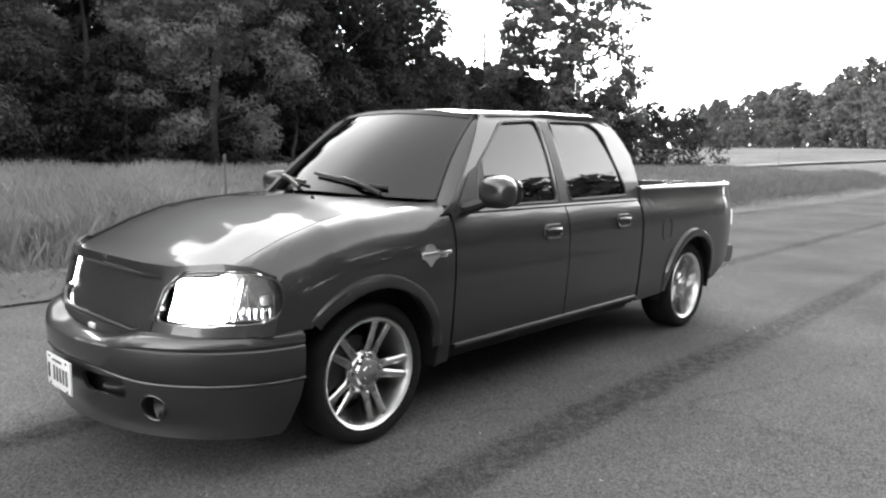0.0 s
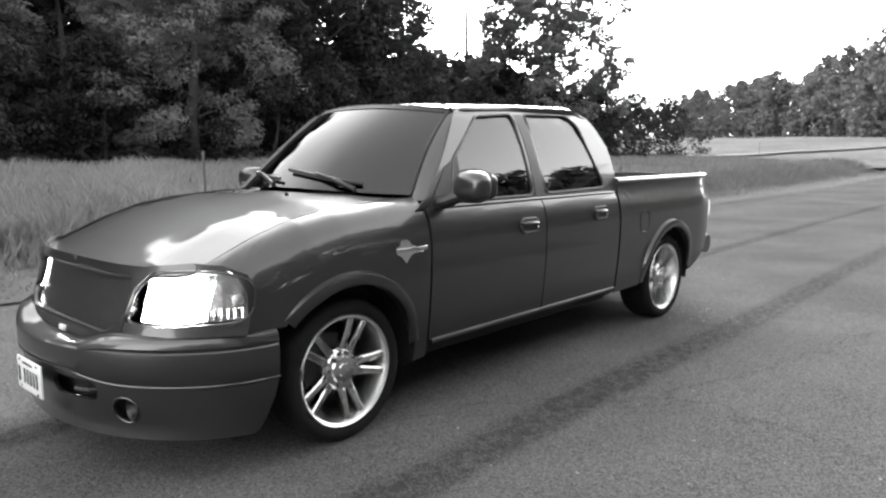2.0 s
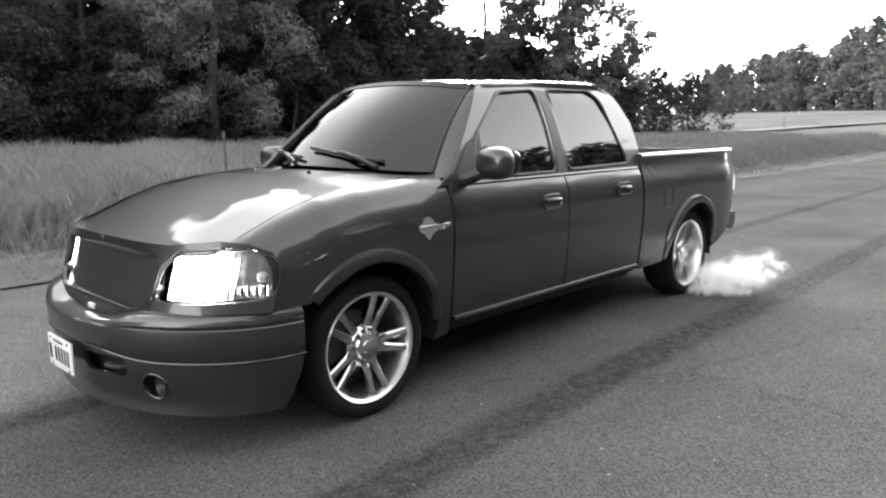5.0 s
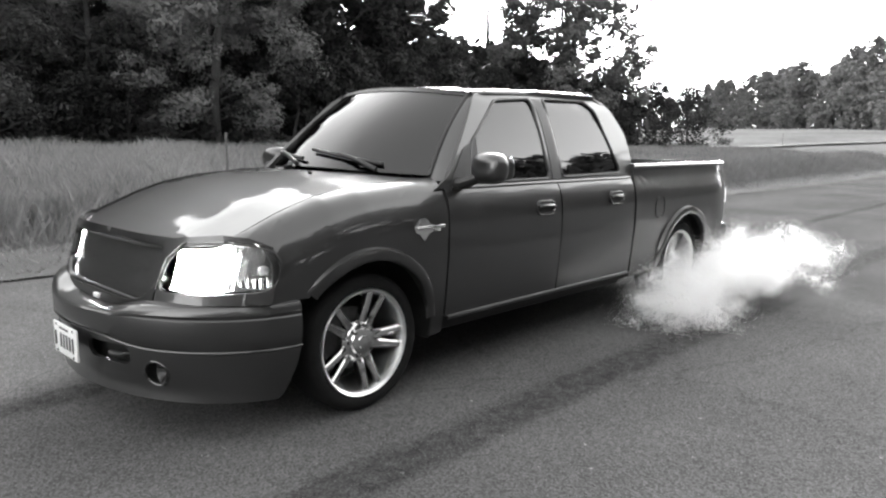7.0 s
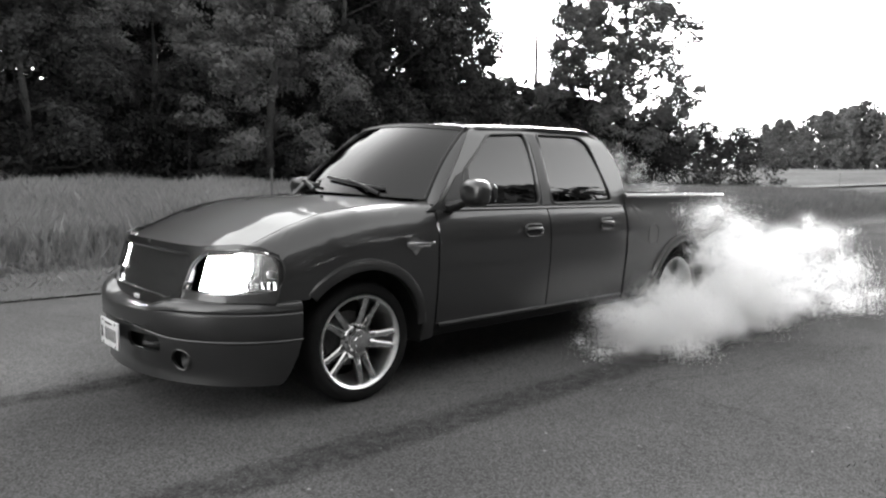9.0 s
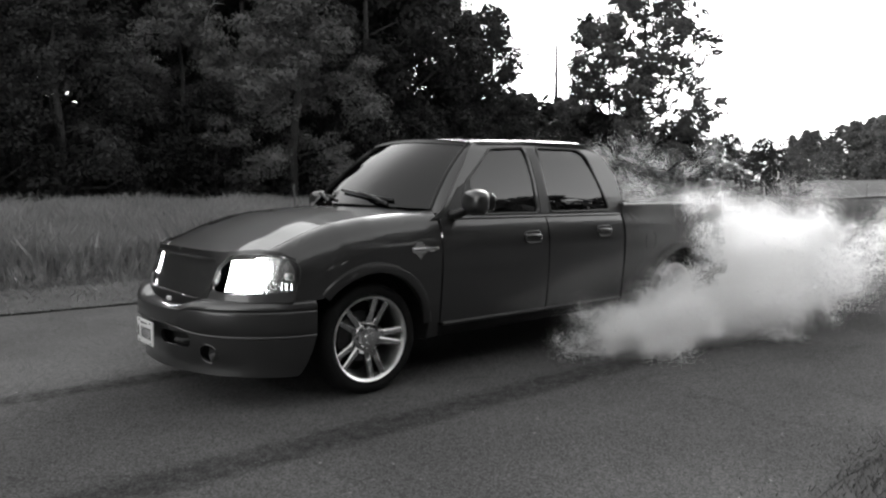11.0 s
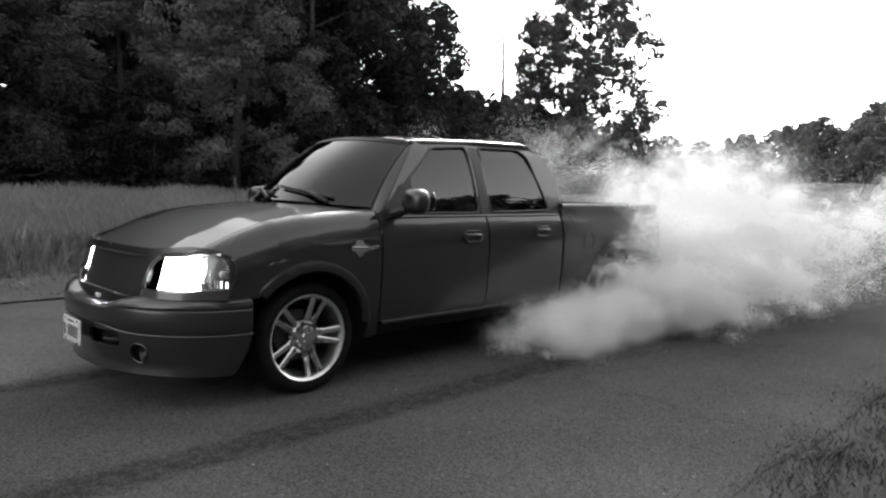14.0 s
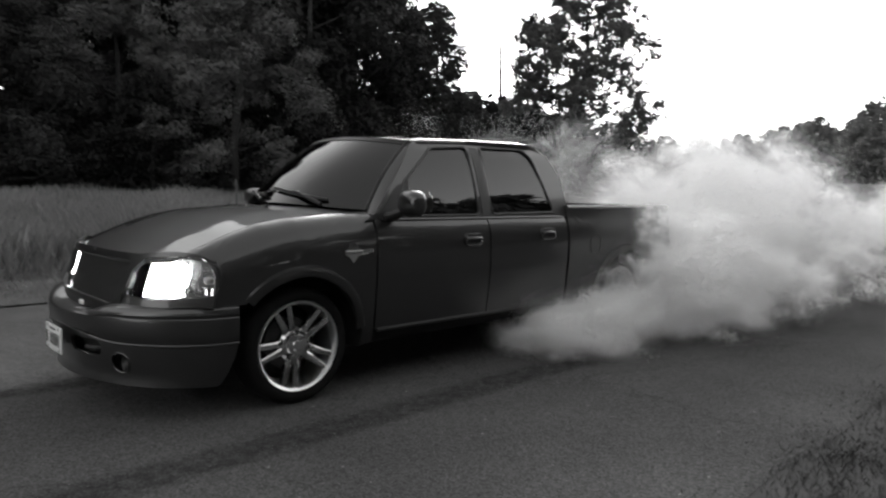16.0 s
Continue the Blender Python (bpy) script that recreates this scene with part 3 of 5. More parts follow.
        box(bm, (0.305, -0.012, 0.914), (0.515, 0.006, 0.934), 0.004)
        box(bm, (0.43, -0.014, 0.902), (0.48, 0.004, 0.912), 0.002)
        sh = [(0.365, 0.935), (0.395, 0.945), (0.40, 0.965), (0.425, 0.972), (0.45, 0.962), (0.455, 0.945), (0.485, 0.935), (0.48, 0.905), (0.455, 0.895), (0.425, 0.86), (0.395, 0.895), (0.37, 0.905)]
        vs = [bm.verts.new((x, -0.009, z)) for x, z in [(0.36 + (x - 0.425) * 1.2, 0.92 + (z - 0.92) * 1.1) for x, z in sh]]
        f = bm.faces.new(vs)
        r = bmesh.ops.extrude_face_region(bm, geom=[f])
        bmesh.ops.translate(bm, vec=(0, 0.012, 0), verts=[v for v in r["geom"] if isinstance(v, bmesh.types.BMVert)])
        for v in bm.verts:
            v.co.y = s * (side_y(v.co.x, v.co.z) - v.co.y)
        part("badge", bm, M_ALLOY, truck, "cast metal shield and bar emblem")
        headlamp(truck, s)
    # bonnet
    out = [(x, -0.782) for x in np.linspace(0.44, -0.67, 12)]
    nose = [(nose_x(y, 0.93) - 0.012, y) for y in np.linspace(-0.775, 0.775, 25)]
    back = [(0.23 + 0.24 * (abs(y) / 0.78) ** 2, y) for y in np.linspace(0.782, -0.782, 17)]
    out = nose[:] + [(x, 0.782) for x in np.linspace(-0.67, 0.44, 12)] + back[1:-1] + out[:-1]
    part("bonnet", patch(out, lambda x, y: (x, y, hood_z(x, y)), 18, 22, 0.014), M_PAINT, truck)
    # nose panel between bonnet, lamps and bumper, with the grille opening
    hole = smooth_loop([(-0.545, 0.90), (0.545, 0.90), (0.535, 0.70), (0.44, 0.635), (-0.44, 0.635), (-0.535, 0.70)], 2)
    out = [(-0.545, 0.60), (-0.539, 0.706), (-0.561, 0.842), (-0.638, 0.916), (-0.775, 0.931)] + [(y, 0.934) for y in np.linspace(-0.7, 0.7, 15)] + [(0.775, 0.931), (0.638, 0.916), (0.561, 0.842), (0.539, 0.706), (0.545, 0.60)]
    mp = lambda y, z: (nose_x(y, z), y, z)
    part("nose_panel", patch(out, mp, 20, 6, 0.02, holes=(hole,)), M_PAINT, truck)
    for s in (-1, 1):
        part("lamp_filler", patch([(s * 0.548, 0.648), (s * 0.548, 0.703), (s * 0.75, 0.692), (s * 0.94, 0.709), (s * 0.966, 0.74), (s * 0.968, 0.655)], mp, 6, 2, 0.02), M_PAINT, truck)
        part("lamp_brow", patch([(s * 0.60, 0.885), (s * 0.645, 0.918), (s * 0.80, 0.932), (s * 0.888, 0.921), (s * 0.942, 0.893), (s * 0.94, 0.905), (s * 0.87, 0.945), (s * 0.78, 0.957), (s * 0.6, 0.938)], mp, 6, 3, 0.012), M_PAINT, truck)
    gr = part("grille", patch(grow(hole, 0.004), lambda y, z: (nose_x(y, z) + 0.035, y, z), 14, 5, 0.006), M_MESH, truck, "dark woven mesh grille in a body-coloured surround")
    bm = bmesh.new()
    tube(bm, [mp(*p) for p in hole + hole[:1]], 0.018, 8)
    part("grille_surround", bm, M_PAINT, gr)
    bm = bmesh.new()
    def inside(y, z):
        return abs(y) < 0.545 and 0.64 < z < 0.895 and not (z < 0.70 and abs(y) > 0.44 + (z - 0.635) * 1.6)
    for k in range(-46, 47):
        for d in (-1, 1):
            run = [(k * 0.024 + d * j * 0.012, 0.635 + j * 0.012) for j in range(23)]
            run = [p for p in run if inside(*p)]
            if len(run) > 1:
                a, b = run[0], run[-1]
                tube(bm, [(nose_x(*a) + 0.03, a[0], a[1]), (nose_x((a[0] + b[0]) / 2, (a[1] + b[1]) / 2) + 0.03, (a[0] + b[0]) / 2, (a[1] + b[1]) / 2), (nose_x(*b) + 0.03, b[0], b[1])], 0.0022, 3)
    part("wire_mesh", bm, M_MESH, gr, smooth=False)
    # bumper: upper bar
    prof = [(0.20, 0.672), (0.12, 0.668), (0.06, 0.661), (0.025, 0.650), (0.008, 0.634), (0.002, 0.612), (0.010, 0.602), (0.012, 0.596), (0.004, 0.590), (0.0, 0.57), (0.004, 0.50), (0.014, 0.462), (0.022, 0.448), (0.10, 0.44), (0.13, 0.44)]
    ys = [0.992 * math.sin(k / 30 * math.pi / 2) for k in range(-30, 31)]
    def rise(y):
        """The lower edge of the bar lifts towards the plate."""
        return 0.045 * math.exp(-(y / 0.46) ** 4)
    rings = []
    for y in ys:
        rings.append([(-0.42 - (0.68 - dx * 0.9) * math.sqrt(max(0.0, 1 - (y / 0.992) ** 2)), y * (1 - dx * 0.55), z - (0.075 if z > 0.62 else 0.05) * math.exp(-(y / 0.44) ** 4) * (1 if z > 0.6 else 0) + rise(y) * (1 if z < 0.47 else 0)) for dx, z in prof])
    bm = bmesh.new()
    loft(bm, rings)
    bp = part("front_bumper", bm, M_PAINT, truck, "smooth body-coloured front bumper", sharp=28)
    def low(y, z):
        k = (0.44 - z) / 0.25
        return (bumper_x(y) + 0.022 + 0.05 * k * k, y * (1 - 0.02 * k), z)
    def bent(u, z):
        """The valance by its angle round the corner."""
        k = (0.44 - z) / 0.25
        return (-0.42 - (0.66 - 0.06 * max(0.0, k) ** 1.5 + 0.045 * max(0.0, k - 0.72) / 0.3) * math.cos(u), 0.99 * math.sin(u) * (1 - 0.02 * k), z)
    ang = lambda pts: [(math.asin(max(-1, min(1, y / 0.992))), z) for y, z in pts]
    holes = [arc(s * 0.60, 0.335, 0.056, 0, 348, 28) for s in (-1, 1)] + [rounded(s * 0.325, 0.405, 0.15, 0.046, 0.04, 4) for s in (-1, 1)]
    out = [(u, 0.44 + rise(0.99 * math.sin(u))) for u in np.linspace(-1.56, 1.56, 40)] + [(1.53, 0.36), (1.47, 0.28), (1.42, 0.225)] + [(u, 0.21) for u in np.linspace(1.38, -1.38, 24)] + [(-1.42, 0.225), (-1.47, 0.28), (-1.53, 0.36)]
    bm = bmesh.new()
    tube(bm, [(-0.42 - 0.674 * math.sqrt(max(0.0, 1 - (y / 0.992) ** 2)), y * 0.996, 0.449 + rise(y)) for y in ys], 0.006, 6)
    part("bumper_bead", bm, M_PAINT, bp)
    part("valance", patch(out, bent, 36, 9, 0.018, holes=[ang(h) for h in holes]), M_PAINT, bp)
    part("valance_backing", patch([(y, 0.43) for y in np.linspace(-0.94, 0.94, 12)] + [(y, 0.22) for y in np.linspace(0.92, -0.92, 12)], lambda y, z: (low(y, z)[0] + 0.07, y * 0.96, z), 16, 2, 0.01), M_DARK, bp)
    for s in (-1, 1):
        c = low(s * 0.60, 0.335)
        ring = [low(y, z) for y, z in arc(s * 0.60, 0.335, 0.058, 0, 360, 28)]
        bm = bmesh.new()
        tube(bm, ring, 0.006, 6)
        fl = part("fog_lamp", bm, M_PAINT, bp, "round recessed fog lamp")
        bm = bmesh.new()
        lathe(bm, [(0.05, 0.055), (0.052, 0.02), (0.048, 0.018), (0.03, 0.035), (0.001, 0.05)], n=24, axis="x", centre=(c[0], s * 0.60, 0.335))
        part("reflector", bm, M_MESH, fl)
        bm = bmesh.new()
        lathe(bm, [(0.001, 0.016), (0.02, 0.018), (0.035, 0.022), (0.048, 0.026)], n=24, axis="x", centre=(c[0], s * 0.60, 0.335))
        part("lens", bm, M_LENS, fl).visible_shadow = False
    # black strip painting the shaded gap under the grille, with small bright tag
    part("slot_shade", patch([(-0.46, 0.56), (-0.50, 0.628), (0.50, 0.628), (0.46, 0.56)], lambda y, z: (nose_x(y, z) - 0.004, y, z), 12, 1, 0.01), M_TRIM, truck)
    bm = bmesh.new()
    box(bm, (nose_x(0, 0.62) - 0.034, -0.07, 0.600), (nose_x(0, 0.62) - 0.012, -0.005, 0.624), 0.004)
    part("bumper_tag", bm, M_PLATE, truck)
    # number plate with plain bars for the writing
    bm = bmesh.new()
    box(bm, (-1.128, -0.195, 0.335), (-1.118, 0.115, 0.488), 0.004)
    pl = part("number_plate", bm, M_PLATE, bp, "white number plate with dark characters")
    for k, (y, w) in enumerate(((0.082, 0.022), (0.012, 0.016), (-0.028, 0.016), (-0.068, 0.016), (-0.108, 0.016), (-0.148, 0.016))):
        bm = bmesh.new()
        box(bm, (-1.1315, y - w / 2, 0.372), (-1.128, y + w / 2, 0.442))
        part("plate_character", bm, M_INK, pl)
    bm = bmesh.new()
    box(bm, (-1.1305, -0.09, 0.462), (-1.128, 0.03, 0.472))
    part("plate_legend", bm, M_INK, pl)
    for y in (-0.15, 0.07):
        for z in (0.347, 0.476):
            bm = bmesh.new()
            lathe(bm, [(0.001, -0.004), (0.006, -0.003), (0.007, 0.0)], n=8, axis="x", centre=(-1.128, y, z))
            part("plate_bolt", bm, M_DARK, pl)
    for s in (-1, 1):
        bm = bmesh.new()
        tube(bm, [(-1.02, s * 0.30, 0.39), (-1.00, s * 0.33, 0.385), (-0.985, s * 0.38, 0.39), (-0.95, s * 0.40, 0.39)], 0.014, 8)
        part("tow_hook", bm, M_BLACK, bp)
    # windscreen, cowl, roof
    def screen(u, v):
        yb, yt = 0.745, 0.625
        y = u * (yb + (yt - yb) * v)
        xb, xt = 0.31 + 0.33 * abs(u) ** 3.2, 0.94 + 0.155 * abs(u) ** 3.2
        zb, zt = 1.215 - 0.035 * u * u, 1.718 - 0.045 * u * u
        return (xb + (xt - xb) * v - 0.03 * math.sin(math.pi * v), y, zb + (zt - zb) * v + 0.012 * math.sin(math.pi * v))
    ws = part("windscreen", patch([(-1, 0), (1, 0), (1, 1), (-1, 1)], screen, 16, 10, 0.006), M_GLASS, truck, "tinted curved windscreen")
    part("sun_band", patch([(-1, 0.95), (1, 0.95), (1, 1.0), (-1, 1.0)], lambda u, v: tuple(a + b for a, b in zip(screen(u, v), (-0.006, 0, 0.006))), 16, 2, 0.002), M_TRIM, ws)
    bm = bmesh.new()
    edge = [screen(u, 1.0) for u in np.linspace(-1, 1, 17)]
    tube(bm, [screen(-1, v) for v in np.linspace(0, 1, 9)], 0.014, 6)
    tube(bm, [screen(1, v) for v in np.linspace(0, 1, 9)], 0.014, 6)
    tube(bm, edge, 0.012, 6)
    part("screen_seal", bm, M_TRIM, ws)
    for s in (-1, 1):
        bm = bmesh.new()
        rings = []
        for v in np.linspace(-0.06, 1.0, 12):
            a = Vector(screen(s, v))
            xs2 = interp(a.z, [(1.12, 0.54), (1.185, 0.625), (1.625, 1.06), (1.68, 1.17)])
            b = Vector((xs2 + 0.06, s * (side_y(xs2, a.z) - 0.005), a.z))
            mid = (a + b) / 2 + Vector((-0.022, s * 0.022, 0.01))
            rings.append([a, mid, b, b + Vector((0.03, -s * 0.03, 0)), a + Vector((0.04, -s * 0.02, -0.02))])
        loft(bm, rings)
        part("front_pillar", bm, M_PAINT, truck, sharp=60)
    cow = [(screen(u, 0)[0] + 0.02, screen(u, 0)[1]) for u in np.linspace(-1, 1, 15)] + [(0.20 + 0.26 * (abs(y) / 0.78) ** 2, y) for y in np.linspace(0.78, -0.78, 15)]
    part("cowl", patch(cow, lambda x, y: (x, y, 1.185 - 0.02 * (y / 0.75) ** 2), 6, 12, 0.02), M_BLACK, truck)
    def roof_z(x, y):
        e = interp(x, [(0.93, 1.672), (1.16, 1.692), (1.8, 1.722), (2.42, 1.734), (2.565, 1.71), (2.62, 1.68), (2.66, 1.62)])
        return e + 0.048 * (1 - (abs(y) / 0.645) ** 2.5) * interp(x, [(0.93, 1.1), (1.2, 1.0), (2.4, 0.9), (2.64, 0.3)])
    out = [(screen(u, 1)[0] - 0.004, screen(u, 1)[1] * 1.02) for u in np.linspace(-1, 1, 17)] + [(x, 0.645) for x in np.linspace(1.2, 2.5, 10)] + [(2.65, 0.62), (2.66, 0.3), (2.66, -0.3), (2.65, -0.62)] + [(x, -0.645) for x in np.linspace(2.5, 1.2, 10)]
    part("roof", patch(out, lambda x, y: (x, y, roof_z(x, y)), 16, 14, 0.02), M_PAINT, truck)
    for s in (-1, 1):
        bm = bmesh.new()
        rail = [(1.10, s * 0.632, 1.672)] + [(x, s * (side_y(x, roof_z(x, 0.645) - 0.012) - 0.006), roof_z(x, 0.645) - 0.012) for x in np.linspace(1.2, 2.5, 14)] + [(2.60, s * 0.655, 1.648)]
        tube(bm, rail, 0.024, 8)
        part("roof_rail_edge", bm, M_PAINT, truck)
        bm = bmesh.new()
        tube(bm, [(1.06, s * 0.545, 1.722)] + [(x, s * 0.55, roof_z(x, 0.55) + 0.001) for x in np.linspace(1.15, 2.5, 10)], 0.006, 5)
        part("roof_ditch_seal", bm, M_TRIM, truck)
    bm = bmesh.new()
    loft(bm, [[(x, s2 * (side_y(2.6, z) - 0.02), z) for s2, x in ((-1, 2.62), (1, 2.62), (1, 2.66), (-1, 2.66))] for z in (1.10, 1.25)])
    part("cab_back", bm, M_PAINT, truck)
    part("back_window", patch([(-0.66, 1.25), (0.66, 1.25), (0.58, 1.62), (-0.58, 1.62)], lambda y, z: (2.665 - 0.3 * max(0, z - 1.45) ** 1.5, y, z), 6, 4, 0.006), M_GLASS, truck)
    for s in (-1, 1):
        bm = bmesh.new()
        loft(bm, [[(2.63, s * yi, z), (2.63, s * yo, z), (2.67 - 0.3 * max(0, z - 1.45) ** 1.5, s * yo, z), (2.67 - 0.3 * max(0, z - 1.45) ** 1.5, s * yi, z)] for z, yi, yo in ((1.2, 0.64, side_y(2.6, 1.2) - 0.02), (1.62, 0.56, side_y(2.6, 1.62) - 0.02))])
        part("rear_pillar", bm, M_PAINT, truck)
    # bed floor, front wall, tailgate, rear bumper
    bm = bmesh.new()
    box(bm, (2.66, -0.84, 0.60), (4.40, 0.84, 0.66))
    part("bed_floor", bm, M_BLACK, truck)
    bm = bmesh.new()
    box(bm, (2.69, -0.86, 0.60), (2.75, 0.86, 1.195), 0.01)
    part("bed_front_wall", bm, M_PAINT, truck)
    part("tailgate", patch(rounded(0, 0.88, 0.84, 0.335, 0.03, 4), lambda y, z: (4.445 - 0.03 * (abs(y) / 0.84) ** 4, y, z), 10, 8, 0.05), M_PAINT, truck)
    bm = bmesh.new()
    loft(bm, [[(4.44 + dx + 0.10 * (1 - (abs(y) / 0.95) ** 3), y, z) for dx, z in ((-0.1, 0.48), (0.0, 0.47), (0.05, 0.50), (0.07, 0.56), (0.06, 0.615), (0.02, 0.63), (-0.1, 0.63))] for y in np.linspace(-0.93, 0.93, 17)])
    part("rear_bumper", bm, M_PAINT, truck, "smooth body-coloured rear bumper")
    # wipers and washer jets
    for y0, y1, yb in ((-0.56, 0.02, -0.30), (0.05, 0.60, 0.62)):
        at = lambda y, v: Vector(screen(y / 0.745, v)) + Vector((-0.018, 0, 0.02))
        bm = bmesh.new()
        tube(bm, [at(y0 + (y1 - y0) * k / 8, 0.06 + 0.10 * k / 8) for k in range(9)], 0.011, 6)
        tube(bm, [at(y0 + 0.02, 0.0), at(y0 + 0.14, 0.05) + Vector((-0.01, 0, 0.02)), at((y0 + y1) / 2, 0.11) + Vector((-0.008, 0, 0.015))], [0.016, 0.012, 0.008], 6)
        part("wiper", bm, M_BLACK, truck)
    for y in (-0.28, 0.28):
        bm = bmesh.new()
        bmesh.ops.create_icosphere(bm, subdivisions=1, radius=0.014, matrix=Matrix.Translation((0.14, y, hood_z(0.14, y) + 0.006)))
        part("washer_jet", bm, M_BLACK, truck)
    bm = bmesh.new()
    tube(bm, [(1.55, 0.42, 1.735), (1.63, 0.42, 1.755), (1.75, 0.42, 1.80)], [0.016, 0.009, 0.004], 6)
    part("roof_aerial", bm, M_BLACK, truck)
    wheels = []
    for x in (0.0, AXLE_R):
        for s in (-1, 1):
            wheels.append((x, s, wheel(truck, x, s)))
            bm = bmesh.new()
            lathe(bm, [(0.001, s * 0.80), (0.165, s * 0.80), (0.165, s * 0.78), (0.001, s * 0.78)], n=36, centre=(x, 0, 0.36))
            part("brake_disc", bm, M_RUST, truck)
    return truck, wheels


truck, wheels = build_truck()


# ---- skid marks on the road ----
def skid(y0, y1, width, x0, x1, seed):
    verts, faces = [], []
    n = 60
    for i in range(n + 1):
        x = x0 + (x1 - x0) * i / n
        y = y0 + (y1 - y0) * i / n + 0.05 * noise.noise(Vector((x * 0.35, seed, 0)))
        w = width * (0.5 + 0.06 * noise.noise(Vector((x * 2.5, seed, 4))))
        z = ground_height(x, 0) + 0.004
        verts += [(x, y - w, z), (x, y - w * 0.5, z), (x, y + w * 0.5, z), (x, y + w, z)]
    for i in range(n):
        for j in range(3):
            faces.append((i * 4 + j, (i + 1) * 4 + j, (i + 1) * 4 + j + 1, i * 4 + j + 1))
    ob = pydata("skid_mark", verts, faces, M_SKID)
    at = ob.data.attributes.new("edge", "FLOAT", "POINT")
    at.data.foreach_set("value", [0.0, 1.0, 1.0, 0.0] * (n + 1))
    return tagged(ob, "dark rubber skid mark laid on the asphalt", "skid mark", "skid marks", "structure")


def skid_mat():
    m = mat("rubber_film", 0.025, 0.95, vary=0.3, scale=1.5, fine=60, spec=0.1)
    nt = m.node_tree
    b = nt.nodes["Principled BSDF"]
    at = nt.nodes.new("ShaderNodeAttribute")
    at.attribute_name = "edge"
    n = nt.nodes.new("ShaderNodeTexNoise")
    n.inputs["Scale"].default_value, n.inputs["Detail"].default_value = 14, 6
    mr = nt.nodes.new("ShaderNodeMapRange")
    mr.inputs["From Min"].default_value, mr.inputs["From Max"].default_value = 0.25, 0.8
    mr.inputs["To Min"].default_value, mr.inputs["To Max"].default_value = 0.0, 0.6
    co = nt.nodes.new("ShaderNodeTexCoord")
    nt.links.new(co.outputs["Object"], n.inputs["Vector"])
    nt.links.new(n.outputs[0], mr.inputs["Value"])
    mu = nt.nodes.new("ShaderNodeMath")
    mu.operation = "MULTIPLY"
    nt.links.new(mr.outputs[0], mu.inputs[0])
    nt.links.new(at.outputs["Fac"], mu.inputs[1])
    nt.links.new(mu.outputs[0], b.inputs["Alpha"])
    return m


M_SKID = skid_mat()
skid(-1.50, -1.58, 0.36, -2.4, 26, 1.0)
skid(0.35, 0.28, 0.30, -2.4, 26, 2.0)


# ---- plants ----
def quads(name, v, material, parent=None):
    """v: (n, 4, 3) corners of n leaves."""
    n = len(v)
    me = bpy.data.meshes.new(name)
    me.vertices.add(n * 4)
    me.vertices.foreach_set("co", v.reshape(-1).astype(np.float32))
    me.loops.add(n * 4)
    me.loops.foreach_set("vertex_index", np.arange(n * 4, dtype=np.int32))
    me.polygons.add(n)
    me.polygons.foreach_set("loop_start", np.arange(0, n * 4, 4, dtype=np.int32))
    me.update(calc_edges=True)
    me.materials.append(material)
    ob = new(name, me)
    ob.parent = parent
    return ob


def leaves(rng, centres, radii, count, size, squash=0.8, droop=0.3, tufts=9):
    """Leaf blades in small tufts that sit about each lobe, thickest on their upper sides."""
    d = rng.normal(size=(len(centres) * tufts, 3))
    d[:, 2] += 0.35
    d /= np.linalg.norm(d, axis=1)[:, None]
    lobe = np.repeat(np.arange(len(centres)), tufts)
    tc = centres[lobe] + d * (radii[lobe] * (0.45 + 0.45 * rng.random(len(lobe))))[:, None] * np.array([1, 1, squash])
    tr = radii[lobe] * (0.30 + 0.22 * rng.random(len(lobe))) * math.sqrt(9 / tufts)
    k = rng.choice(len(lobe), count, p=tr ** 2 / np.sum(tr ** 2))
    e = rng.normal(size=(count, 3))
    e[:, 2] += 0.3
    e /= np.linalg.norm(e, axis=1)[:, None]
    r = tr[k] * (0.35 + 0.75 * rng.random(count) ** 0.6)
    p = tc[k] + e * r[:, None] * np.array([1.1, 1.1, 0.7])
    face = e + 0.5 * d[k] + np.array([0, 0, 0.45]) + rng.normal(size=(count, 3)) * 0.35
    out = np.cross(face, rng.normal(size=(count, 3)))
    out[:, 2] -= droop * 0.5
    out /= np.linalg.norm(out, axis=1)[:, None]
    wide = np.cross(out, face)
    wide /= np.linalg.norm(wide, axis=1)[:, None]
    s = size * (0.6 + 0.8 * rng.random(count))[:, None]
    a, b, c = p, p + out * s * 0.5 + wide * s * 0.34, p + out * s
    f = p + out * s * 0.5 - wide * s * 0.34
    return np.stack([a, b, c, f], axis=1)


